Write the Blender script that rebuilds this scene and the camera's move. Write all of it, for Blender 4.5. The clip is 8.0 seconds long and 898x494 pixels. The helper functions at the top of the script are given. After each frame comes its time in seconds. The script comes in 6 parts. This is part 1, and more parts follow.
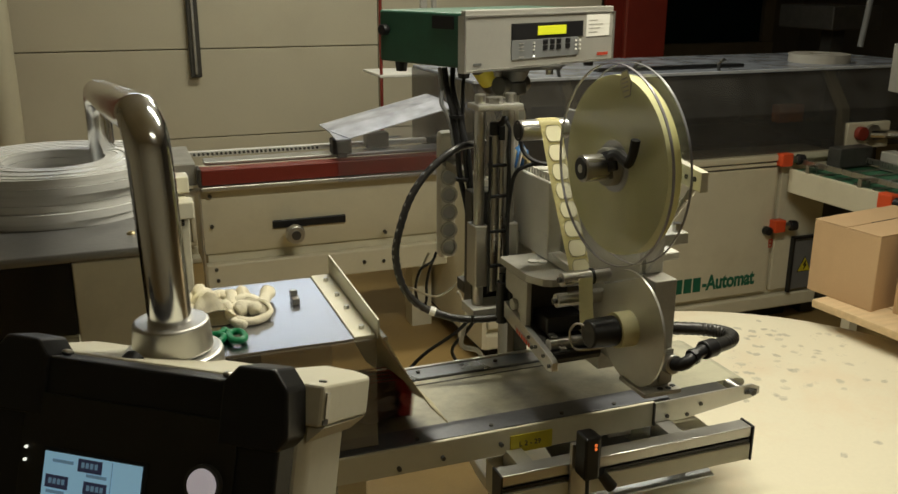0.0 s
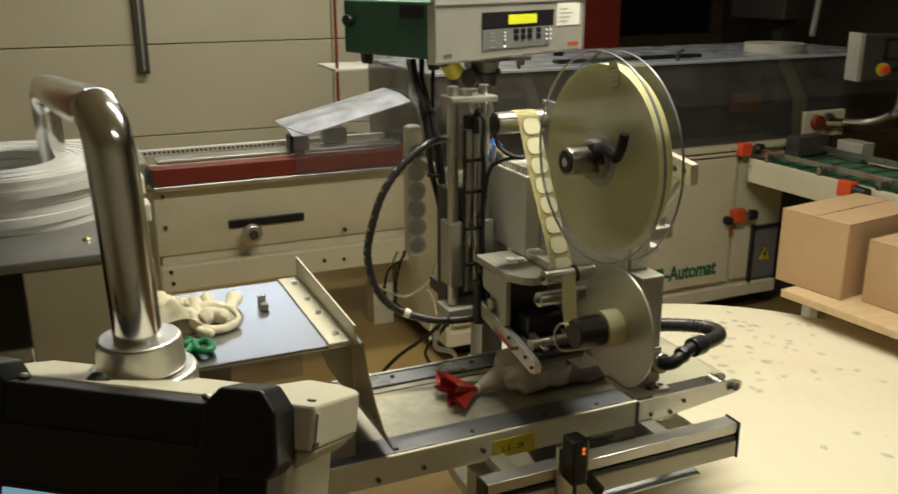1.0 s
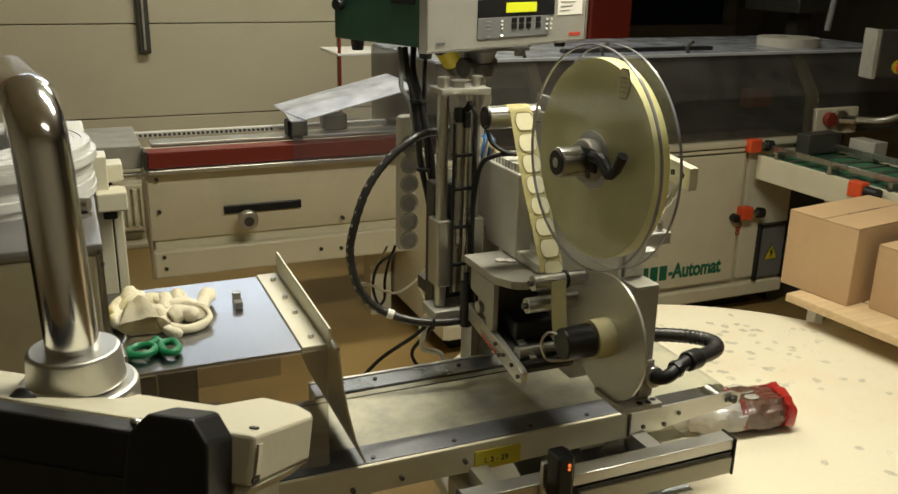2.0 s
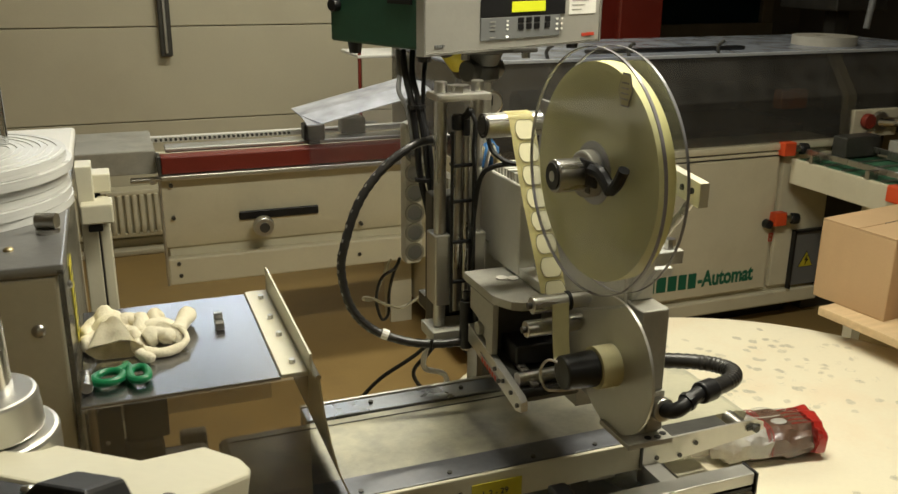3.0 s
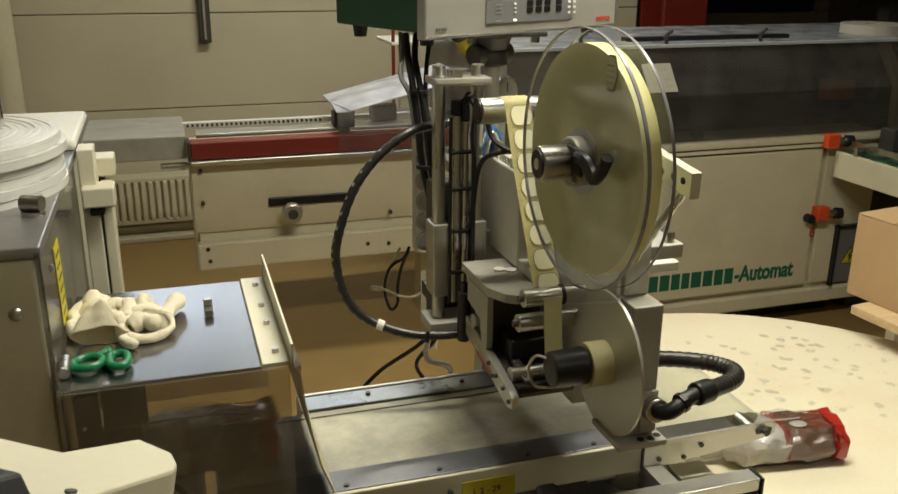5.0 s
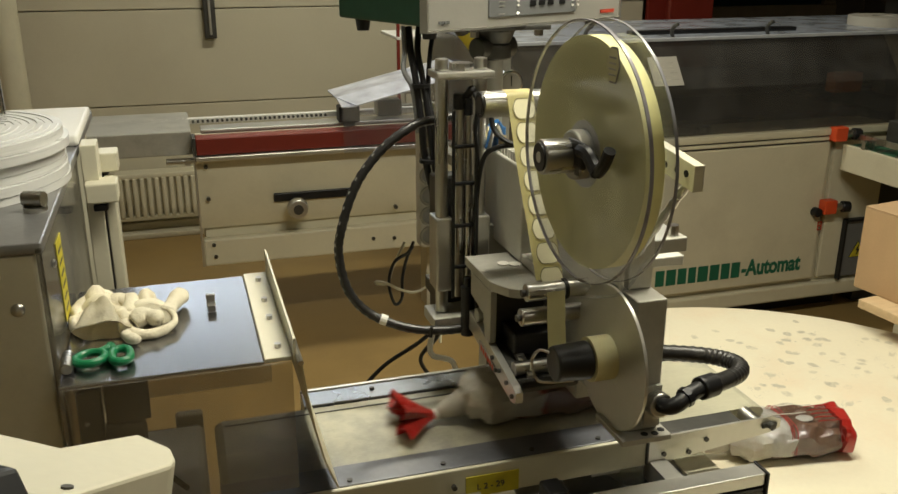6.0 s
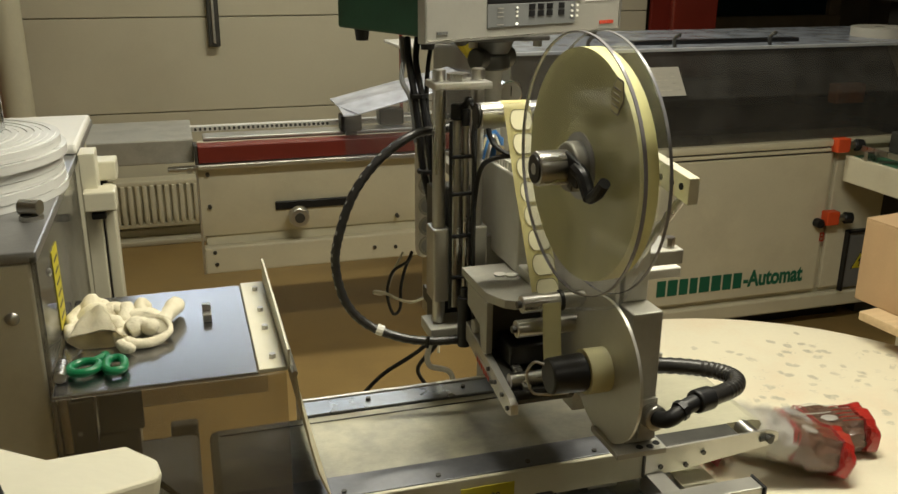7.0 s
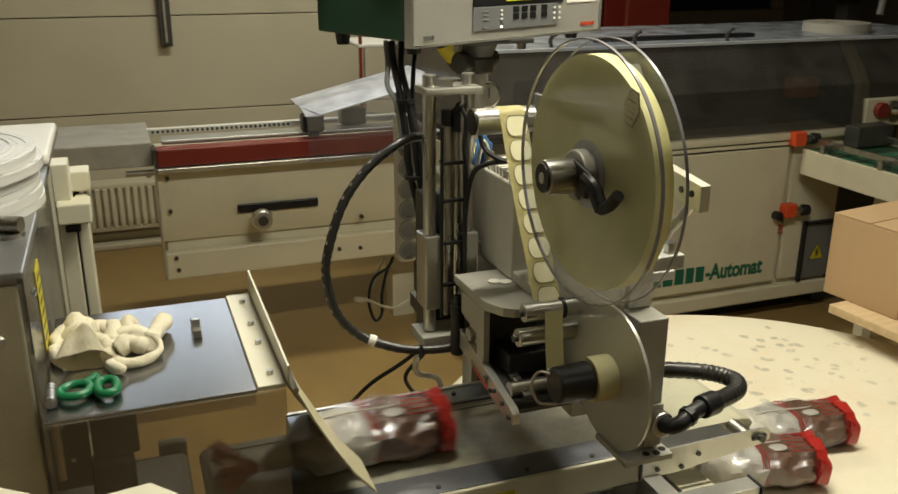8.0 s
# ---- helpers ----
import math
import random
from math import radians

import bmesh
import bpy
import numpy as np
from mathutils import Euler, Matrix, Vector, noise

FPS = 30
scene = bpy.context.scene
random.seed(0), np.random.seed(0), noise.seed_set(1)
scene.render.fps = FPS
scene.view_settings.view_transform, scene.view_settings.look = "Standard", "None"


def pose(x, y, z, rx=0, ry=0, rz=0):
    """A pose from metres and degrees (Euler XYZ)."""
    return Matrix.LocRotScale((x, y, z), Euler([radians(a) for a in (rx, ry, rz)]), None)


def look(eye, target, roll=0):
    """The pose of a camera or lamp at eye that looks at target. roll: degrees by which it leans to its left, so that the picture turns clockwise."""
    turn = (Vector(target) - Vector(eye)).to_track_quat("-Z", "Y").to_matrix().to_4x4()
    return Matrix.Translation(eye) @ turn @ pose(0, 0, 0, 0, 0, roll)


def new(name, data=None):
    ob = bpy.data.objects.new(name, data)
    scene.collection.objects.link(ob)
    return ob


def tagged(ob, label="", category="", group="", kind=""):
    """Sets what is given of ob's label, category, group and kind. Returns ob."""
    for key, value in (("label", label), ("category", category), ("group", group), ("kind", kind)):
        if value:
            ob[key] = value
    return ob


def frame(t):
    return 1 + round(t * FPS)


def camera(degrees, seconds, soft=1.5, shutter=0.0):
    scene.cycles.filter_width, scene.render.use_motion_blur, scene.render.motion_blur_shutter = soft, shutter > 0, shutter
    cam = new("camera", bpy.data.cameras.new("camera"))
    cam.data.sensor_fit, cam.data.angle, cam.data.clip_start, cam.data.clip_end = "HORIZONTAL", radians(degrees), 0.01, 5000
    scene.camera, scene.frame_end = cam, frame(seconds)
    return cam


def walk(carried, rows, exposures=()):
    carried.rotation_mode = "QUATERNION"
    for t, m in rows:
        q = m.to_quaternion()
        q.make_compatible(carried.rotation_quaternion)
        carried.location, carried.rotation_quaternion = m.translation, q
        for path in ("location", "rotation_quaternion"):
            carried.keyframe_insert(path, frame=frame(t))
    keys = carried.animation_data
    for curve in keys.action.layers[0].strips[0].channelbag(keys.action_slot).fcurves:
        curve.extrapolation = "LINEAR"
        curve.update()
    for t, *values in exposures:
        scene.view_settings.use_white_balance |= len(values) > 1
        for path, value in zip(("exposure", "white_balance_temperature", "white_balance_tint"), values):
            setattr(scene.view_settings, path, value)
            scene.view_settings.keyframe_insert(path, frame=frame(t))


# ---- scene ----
cam = camera(53.4, 8.0, shutter=0.5)
PATH = [
    (0, (0.021, 0.003, 1.645), (0.697, 1.794, 1.067), 0.2),
    (0.5, (0.018, 0.041, 1.642), (0.724, 1.819, 1.06), -0.1),
    (1, (0.009, 0.08, 1.633), (0.781, 1.828, 1.043), -0.1),
    (1.2, (0.014, 0.092, 1.624), (0.822, 1.821, 1.023), -0.1),
    (2.3, (0.099, 0.162, 1.634), (0.831, 1.915, 1.01), 1.2),
    (2.5, (0.114, 0.178, 1.625), (0.841, 1.938, 1.012), 0.7),
    (3, (0.171, 0.215, 1.626), (0.852, 1.99, 1.006), 0.6),
    (3.5, (0.204, 0.232, 1.618), (0.852, 2.015, 0.984), 0.4),
    (4, (0.226, 0.231, 1.62), (0.854, 2.02, 0.984), 0.1),
    (4.5, (0.249, 0.228, 1.617), (0.867, 2.024, 0.991), 0.4),
    (5, (0.263, 0.226, 1.613), (0.838, 2.031, 0.97), 0.5),
    (5.2, (0.264, 0.224, 1.61), (0.835, 2.026, 0.957), 0.5),
    (6.5, (0.277, 0.231, 1.611), (0.828, 2.041, 0.962), 0.1),
    (7, (0.282, 0.229, 1.613), (0.834, 2.043, 0.977), 0.4),
    (7.5, (0.27, 0.241, 1.614), (0.843, 2.047, 0.974), 0.4),
    (8, (0.226, 0.273, 1.625), (0.884, 2.048, 0.979), 0.3),
]

walk(cam, [(t, look(eye, target, roll)) for t, eye, target, roll in PATH],
     exposures=((0.0, -0.18), (0.5, 0.0), (1.2, 0.04), (2.3, 0.07), (8.0, 0.0)))

# ---- light ----
world = bpy.data.worlds.new("hall_air")
scene.world = world
world.use_nodes = True
world.node_tree.nodes["Background"].inputs[0].default_value = (0.9, 0.95, 1.0, 1)
world.node_tree.nodes["Background"].inputs[1].default_value = 0.02


# ---- materials ----
def mat(name, color, rough=0.5, metal=0.0, var=0.12, scale=8.0, bump=0.08, fine=90.0, dirt=None, dirt_amount=0.35,
        stretch=(1, 1, 1), coat=0.0, trans=0.0, alpha=1.0, ior=1.45, rough_var=0.12, random=0.0, emit=0.0, dirt_range=(0.5, 0.72)):
    """A surface with grain and stains at two scales."""
    m = bpy.data.materials.new(name)
    m.use_nodes = True
    nt = m.node_tree
    b = nt.nodes["Principled BSDF"]
    co = nt.nodes.new("ShaderNodeTexCoord")
    mp = nt.nodes.new("ShaderNodeMapping")
    mp.inputs["Scale"].default_value = stretch
    nt.links.new(co.outputs["Object"], mp.inputs["Vector"])
    big = nt.nodes.new("ShaderNodeTexNoise")
    big.inputs["Scale"].default_value, big.inputs["Detail"].default_value = scale, 6
    small = nt.nodes.new("ShaderNodeTexNoise")
    small.inputs["Scale"].default_value, small.inputs["Detail"].default_value = fine, 4
    nt.links.new(mp.outputs[0], big.inputs["Vector"])
    nt.links.new(mp.outputs[0], small.inputs["Vector"])
    ramp = nt.nodes.new("ShaderNodeValToRGB")
    ramp.color_ramp.elements[0].position, ramp.color_ramp.elements[1].position = 0.3, 0.7
    lo = [c * (1 - var) for c in color]
    hi = [min(1, c * (1 + var)) for c in color]
    ramp.color_ramp.elements[0].color, ramp.color_ramp.elements[1].color = (*lo, 1), (*hi, 1)
    mix = nt.nodes.new("ShaderNodeMix")
    mix.data_type = "FLOAT"
    mix.inputs[0].default_value = 0.3
    nt.links.new(big.outputs[0], mix.inputs[2])
    nt.links.new(small.outputs[0], mix.inputs[3])
    nt.links.new(mix.outputs[0], ramp.inputs[0])
    col = ramp.outputs[0]
    if dirt:
        spots = nt.nodes.new("ShaderNodeTexNoise")
        spots.inputs["Scale"].default_value, spots.inputs["Detail"].default_value = scale * 0.6, 9
        spots.inputs["Roughness"].default_value = 0.65
        nt.links.new(co.outputs["Object"], spots.inputs["Vector"])
        cut = nt.nodes.new("ShaderNodeMapRange")
        cut.inputs[1].default_value, cut.inputs[2].default_value, cut.inputs[4].default_value = *dirt_range, dirt_amount
        nt.links.new(spots.outputs[0], cut.inputs[0])
        over = nt.nodes.new("ShaderNodeMix")
        over.data_type = "RGBA"
        nt.links.new(cut.outputs[0], over.inputs[0])
        nt.links.new(col, over.inputs[6])
        over.inputs[7].default_value = (*dirt, 1)
        col = over.outputs[2]
    if random:
        info = nt.nodes.new("ShaderNodeObjectInfo")
        hsv = nt.nodes.new("ShaderNodeHueSaturation")
        rng = nt.nodes.new("ShaderNodeMapRange")
        rng.inputs[3].default_value, rng.inputs[4].default_value = 1 - random, 1 + random
        nt.links.new(info.outputs["Random"], rng.inputs[0])
        nt.links.new(rng.outputs[0], hsv.inputs["Value"])
        nt.links.new(col, hsv.inputs["Color"])
        col = hsv.outputs[0]
    nt.links.new(col, b.inputs["Base Color"])
    rr = nt.nodes.new("ShaderNodeMapRange")
    rr.inputs[3].default_value, rr.inputs[4].default_value = max(0.02, rough - rough_var), min(1, rough + rough_var)
    nt.links.new(big.outputs[0], rr.inputs[0])
    nt.links.new(rr.outputs[0], b.inputs["Roughness"])
    b.inputs["Metallic"].default_value = metal
    b.inputs["Coat Weight"].default_value = coat
    b.inputs["Transmission Weight"].default_value = trans
    b.inputs["Alpha"].default_value = alpha
    b.inputs["IOR"].default_value = ior
    if bump:
        bp = nt.nodes.new("ShaderNodeBump")
        bp.inputs["Strength"].default_value, bp.inputs["Distance"].default_value = bump, 0.004
        nt.links.new(small.outputs[0], bp.inputs["Height"])
        nt.links.new(bp.outputs[0], b.inputs["Normal"])
    if emit:
        b.inputs["Emission Color"].default_value = (*color, 1)
        b.inputs["Emission Strength"].default_value = emit
    return m


def clear(name, tint=(0.95, 0.96, 1.0), opacity=0.12, rough=0.08, haze=(0.5, 0.5, 0.48)):
    """Thin acrylic: mostly see-through, a gloss film and a little dust on it."""
    m = bpy.data.materials.new(name)
    m.use_nodes = True
    nt = m.node_tree
    nt.nodes.remove(nt.nodes["Principled BSDF"])
    out = nt.nodes["Material Output"]
    tr = nt.nodes.new("ShaderNodeBsdfTransparent")
    tr.inputs[0].default_value = (*tint, 1)
    gl = nt.nodes.new("ShaderNodeBsdfGlossy")
    gl.inputs["Roughness"].default_value = rough
    gl.inputs[0].default_value = (0.9, 0.9, 0.92, 1)
    df = nt.nodes.new("ShaderNodeBsdfDiffuse")
    df.inputs[0].default_value = (*haze, 1)
    co = nt.nodes.new("ShaderNodeTexCoord")
    nz = nt.nodes.new("ShaderNodeTexNoise")
    nz.inputs["Scale"].default_value, nz.inputs["Detail"].default_value = 9, 7
    nt.links.new(co.outputs["Object"], nz.inputs["Vector"])
    mr = nt.nodes.new("ShaderNodeMapRange")
    mr.inputs[1].default_value, mr.inputs[2].default_value = 0.3, 0.75
    mr.inputs[3].default_value, mr.inputs[4].default_value = opacity * 0.6, opacity * 1.5
    nt.links.new(nz.outputs[0], mr.inputs[0])
    a = nt.nodes.new("ShaderNodeMixShader")
    nt.links.new(mr.outputs[0], a.inputs[0])
    nt.links.new(tr.outputs[0], a.inputs[1])
    nt.links.new(df.outputs[0], a.inputs[2])
    lw = nt.nodes.new("ShaderNodeLayerWeight")
    pw = nt.nodes.new("ShaderNodeMath")
    pw.operation = "POWER"
    pw.inputs[1].default_value = 4.0
    nt.links.new(lw.outputs["Facing"], pw.inputs[0])
    fr = nt.nodes.new("ShaderNodeMapRange")
    fr.inputs[3].default_value, fr.inputs[4].default_value = 0.03, 0.6
    nt.links.new(pw.outputs[0], fr.inputs[0])
    c = nt.nodes.new("ShaderNodeMixShader")
    nt.links.new(fr.outputs[0], c.inputs[0])
    nt.links.new(a.outputs[0], c.inputs[1])
    nt.links.new(gl.outputs[0], c.inputs[2])
    nt.links.new(c.outputs[0], out.inputs[0])
    return m


CREAM = mat("cream_enamel", (0.66, 0.62, 0.47), 0.42, var=0.05, scale=5, bump=0.03, dirt=(0.36, 0.31, 0.2), dirt_amount=0.22)
CREAM2 = mat("cream_enamel_near", (0.64, 0.61, 0.475), 0.38, var=0.05, scale=9, bump=0.06, dirt=(0.45, 0.38, 0.25), dirt_amount=0.18)
WALLP = mat("wall_panel", (0.62, 0.58, 0.445), 0.6, var=0.05, scale=2, bump=0.04, dirt=(0.42, 0.37, 0.27), dirt_amount=0.25)
# the gloom of the far bay is put into this wall colour
UNLITWALL = mat("unlit_wall", (0.17, 0.145, 0.11), 0.8, var=0.2, scale=2)
FLOOR = mat("ochre_floor", (0.33, 0.222, 0.084), 0.42, var=0.1, scale=4, bump=0.05, dirt=(0.2, 0.13, 0.06), dirt_amount=0.4)
STEEL = mat("brushed_steel", (0.52, 0.51, 0.48), 0.3, 1.0, var=0.1, scale=10, bump=0.05, fine=140, stretch=(1, 14, 1), rough_var=0.1)
SHEET = mat("stainless_sheet", (0.37, 0.39, 0.42), 0.3, 1.0, var=0.14, scale=7, bump=0.03, dirt=(0.24, 0.22, 0.2), dirt_amount=0.45)
ALU = mat("anodised_aluminium", (0.6, 0.59, 0.55), 0.38, 0.9, var=0.06, scale=14, bump=0.04)
ALUD = mat("cast_grey_metal", (0.43, 0.42, 0.37), 0.5, 0.2, var=0.1, scale=14, bump=0.06, dirt=(0.2, 0.19, 0.16), dirt_amount=0.4)
LIGHTMETAL = mat("bead_blasted_aluminium", (0.66, 0.65, 0.59), 0.48, 0.1, var=0.05, scale=16, bump=0.05, dirt=(0.4, 0.38, 0.33), dirt_amount=0.3)
CHROME = mat("chromed_tube", (0.86, 0.87, 0.88), 0.15, 1.0, var=0.04, scale=10, bump=0.01, rough_var=0.05)
BLACK = mat("black_plastic", (0.011, 0.011, 0.012), 0.42, var=0.2, scale=20, bump=0.05)
RUBBER = mat("black_rubber", (0.022, 0.021, 0.02), 0.36, var=0.25, scale=30, bump=0.1, dirt=(0.12, 0.11, 0.1), dirt_amount=0.3)
DARKPART = mat("dark_steel", (0.09, 0.088, 0.08), 0.45, 0.6, var=0.2, scale=18, bump=0.06)
GREENBOX = mat("green_lacquer", (0.03, 0.105, 0.065), 0.38, var=0.1, scale=20, bump=0.06)
RED = mat("red_paint", (0.2, 0.025, 0.015), 0.42, var=0.12, scale=6, bump=0.04, dirt=(0.16, 0.03, 0.02), dirt_amount=0.4)
ORANGE = mat("orange_red_plastic", (0.72, 0.09, 0.025), 0.4, var=0.05)
PUSHER = mat("worn_orange_plastic", (0.75, 0.26, 0.06), 0.5, var=0.15, scale=20)
YELLOW = mat("yellow_sticker", (0.55, 0.47, 0.03), 0.5, var=0.1, scale=30)
LABEL = mat("yellow_label_paper", (0.72, 0.68, 0.4), 0.55, var=0.05, scale=25, bump=0.02)
ROLLEDGE = mat("wound_paper_edge", (0.88, 0.84, 0.38), 0.6, var=0.08, scale=30, bump=0.05)
WHITE = mat("white_paint", (0.78, 0.77, 0.72), 0.45, var=0.04, scale=8, bump=0.03)
PAPER = mat("white_paper", (0.75, 0.74, 0.68), 0.7, var=0.04, scale=14)
FILMROLL = mat("wound_white_film", (0.66, 0.66, 0.64), 0.3, var=0.1, scale=5, bump=0.05, stretch=(1, 1, 30), coat=0.3)
CARTON = mat("corrugated_cardboard", (0.46, 0.31, 0.17), 0.75, var=0.06, scale=6, bump=0.05, fine=160, dirt=(0.36, 0.24, 0.13), dirt_amount=0.3, random=0.05)
WOOD = mat("pale_pallet_wood", (0.52, 0.38, 0.22), 0.7, var=0.16, scale=4, bump=0.12, stretch=(1, 12, 12), random=0.1)
TABLE = mat("cream_tabletop", (0.8, 0.74, 0.57), 0.4, var=0.05, scale=2.5, bump=0.03, dirt=(0.74, 0.48, 0.28), dirt_amount=0.5)
BELT = mat("worn_belt", (0.45, 0.43, 0.32), 0.38, var=0.1, scale=6, bump=0.04, stretch=(1, 4, 1), dirt=(0.12, 0.12, 0.13), dirt_amount=0.75, dirt_range=(0.45, 0.63))
INK = mat("stamp_ink", (0.44, 0.42, 0.35), 0.6, var=0.3, scale=60, random=0.22)
DARKINK = mat("dark_print", (0.05, 0.05, 0.045), 0.6)
GREENINK = mat("green_print", (0.012, 0.13, 0.075), 0.5)
REDINK = mat("red_print", (0.5, 0.06, 0.03), 0.5)
GREYPANEL = mat("grey_front_foil", (0.16, 0.165, 0.165), 0.4, var=0.05)
GREYFRONT = mat("light_grey_front", (0.38, 0.37, 0.33), 0.42, 0.3, var=0.04, scale=20)
LCD = mat("lit_display", (0.5, 0.52, 0.02), 0.3, var=0.03, emit=0.55)
SCREEN = mat("lit_touch_screen", (0.32, 0.58, 0.75), 0.25, var=0.06, emit=0.45)
SCREENDARK = mat("screen_button", (0.06, 0.07, 0.14), 0.3, emit=0.2)
LED = mat("lit_white_led", (0.9, 0.9, 0.8), 0.3, emit=1.2)
LEDRED = mat("lit_orange_led", (1.0, 0.22, 0.05), 0.3, emit=0.8)
GLOVE = mat("knitted_cotton", (0.74, 0.69, 0.54), 0.9, var=0.1, scale=22, bump=0.35, fine=320, dirt=(0.5, 0.42, 0.27), dirt_amount=0.4)
GREENPL = mat("green_handle_plastic", (0.005, 0.16, 0.06), 0.35, var=0.08)
TRAY = mat("grey_plastic_tray", (0.27, 0.28, 0.285), 0.5, var=0.12, scale=12, bump=0.06)
BROWN = mat("dark_bread_in_film", (0.13, 0.07, 0.042), 0.34, var=0.35, scale=40, bump=0.9, fine=60, coat=0.35, dirt=(0.2, 0.12, 0.08), dirt_amount=0.5)
PALEBREAD = mat("white_printed_film", (0.43, 0.41, 0.35), 0.4, var=0.12, scale=45, bump=0.6, fine=70, coat=0.25, dirt=(0.36, 0.28, 0.22), dirt_amount=0.6)
REDFILM = mat("red_printed_film", (0.34, 0.02, 0.015), 0.3, var=0.25, scale=40, bump=0.8, fine=45, coat=0.5)
TOPSHEET = mat("scuffed_stainless_cover", (0.35, 0.35, 0.365), 0.25, 1.0, var=0.1, scale=7, bump=0.015, rough_var=0.07, dirt=(0.25, 0.23, 0.21), dirt_amount=0.45)
BRASS = mat("brass_fitting", (0.5, 0.42, 0.25), 0.35, 0.9, var=0.1)
BLUEPL = mat("blue_fitting", (0.03, 0.12, 0.3), 0.4)
TEAL = mat("dark_teal_glass", (0.005, 0.03, 0.035), 0.2, var=0.2, scale=3)
TAN = mat("tan_shade", (0.3, 0.25, 0.17), 0.6)
GREENBELT = mat("green_belt", (0.05, 0.16, 0.09), 0.5, var=0.1)
FAINTINK = mat("faded_stamp_ink", (0.63, 0.585, 0.45), 0.5, var=0.12, scale=90, random=0.1)
PLATE = mat("dull_dark_plate", (0.3, 0.3, 0.3), 0.34, 0.7, var=0.12, scale=8, dirt=(0.2, 0.19, 0.17))
ALUDISC = mat("turned_disc", (0.56, 0.55, 0.5), 0.42, 0.55, var=0.05, scale=14, bump=0.04)
# steel rail with its dark bluish reflection put into the base colour
RAIL = mat("dark_reflection_rail", (0.15, 0.155, 0.175), 0.36, 0.4, var=0.2, scale=9, dirt=(0.3, 0.29, 0.27), dirt_amount=0.25)
POST = mat("scuffed_steel_post", (0.74, 0.71, 0.58), 0.4, 0.15, var=0.06, scale=6, dirt=(0.3, 0.28, 0.22), dirt_amount=0.3)
OUTLINE = mat("label_cut_line", (0.2, 0.18, 0.1), 0.6)
STICKER = mat("pale_label_face", (0.74, 0.7, 0.48), 0.5, var=0.04, scale=25)
LINER = mat("yellow_liner", (0.73, 0.67, 0.34), 0.5, var=0.06, scale=25)
GREYBELT = mat("blue_grey_belt", (0.6, 0.62, 0.65), 0.3, var=0.1, scale=7, bump=0.04, dirt=(0.2, 0.2, 0.2))
ACRYL = clear("clear_acrylic", opacity=0.035)
FILMCLEAR = clear("crinkled_clear_film", opacity=0.012, rough=0.1)
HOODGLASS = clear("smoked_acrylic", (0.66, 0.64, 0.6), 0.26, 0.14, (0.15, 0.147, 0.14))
# bluish haze puts the daylight sheen on the hood top into its colour
HOODTOP = clear("daylit_hood_top", (0.4, 0.42, 0.46), 0.66, 0.2, (0.46, 0.5, 0.58))
DARKPANE = clear("dark_smoked_acrylic", (0.55, 0.53, 0.48), 0.12, 0.14, (0.1, 0.095, 0.085))
BLUEFILM = clear("frosted_acrylic", (0.9, 0.93, 1.0), 0.74, 0.2, (0.66, 0.68, 0.76))
DUSTY = clear("dusty_acrylic", (0.62, 0.61, 0.58), 0.18, 0.1, (0.34, 0.33, 0.3))
TUNNEL = clear("scuffed_tunnel_acrylic", (0.92, 0.9, 0.86), 0.2, 0.1, (0.44, 0.42, 0.37))
# pale blue stands for the bright line of light along the hood's bend
FOLD = mat("daylit_acrylic_fold", (0.5, 0.53, 0.58), 0.3, var=0.1, scale=6)
# white paper greyed: the weak light around the hood is in its colour
DIMPAPER = mat("dimmed_white_paper", (0.42, 0.4, 0.35), 0.7, var=0.05, scale=14)
# pale grey for the highlights on the conduit's slits
SLITGLINT = mat("slit_glint", (0.3, 0.3, 0.28), 0.4)
FLAPM = mat("flap_sheet", (0.56, 0.51, 0.34), 0.38, var=0.06, scale=10, bump=0.03)


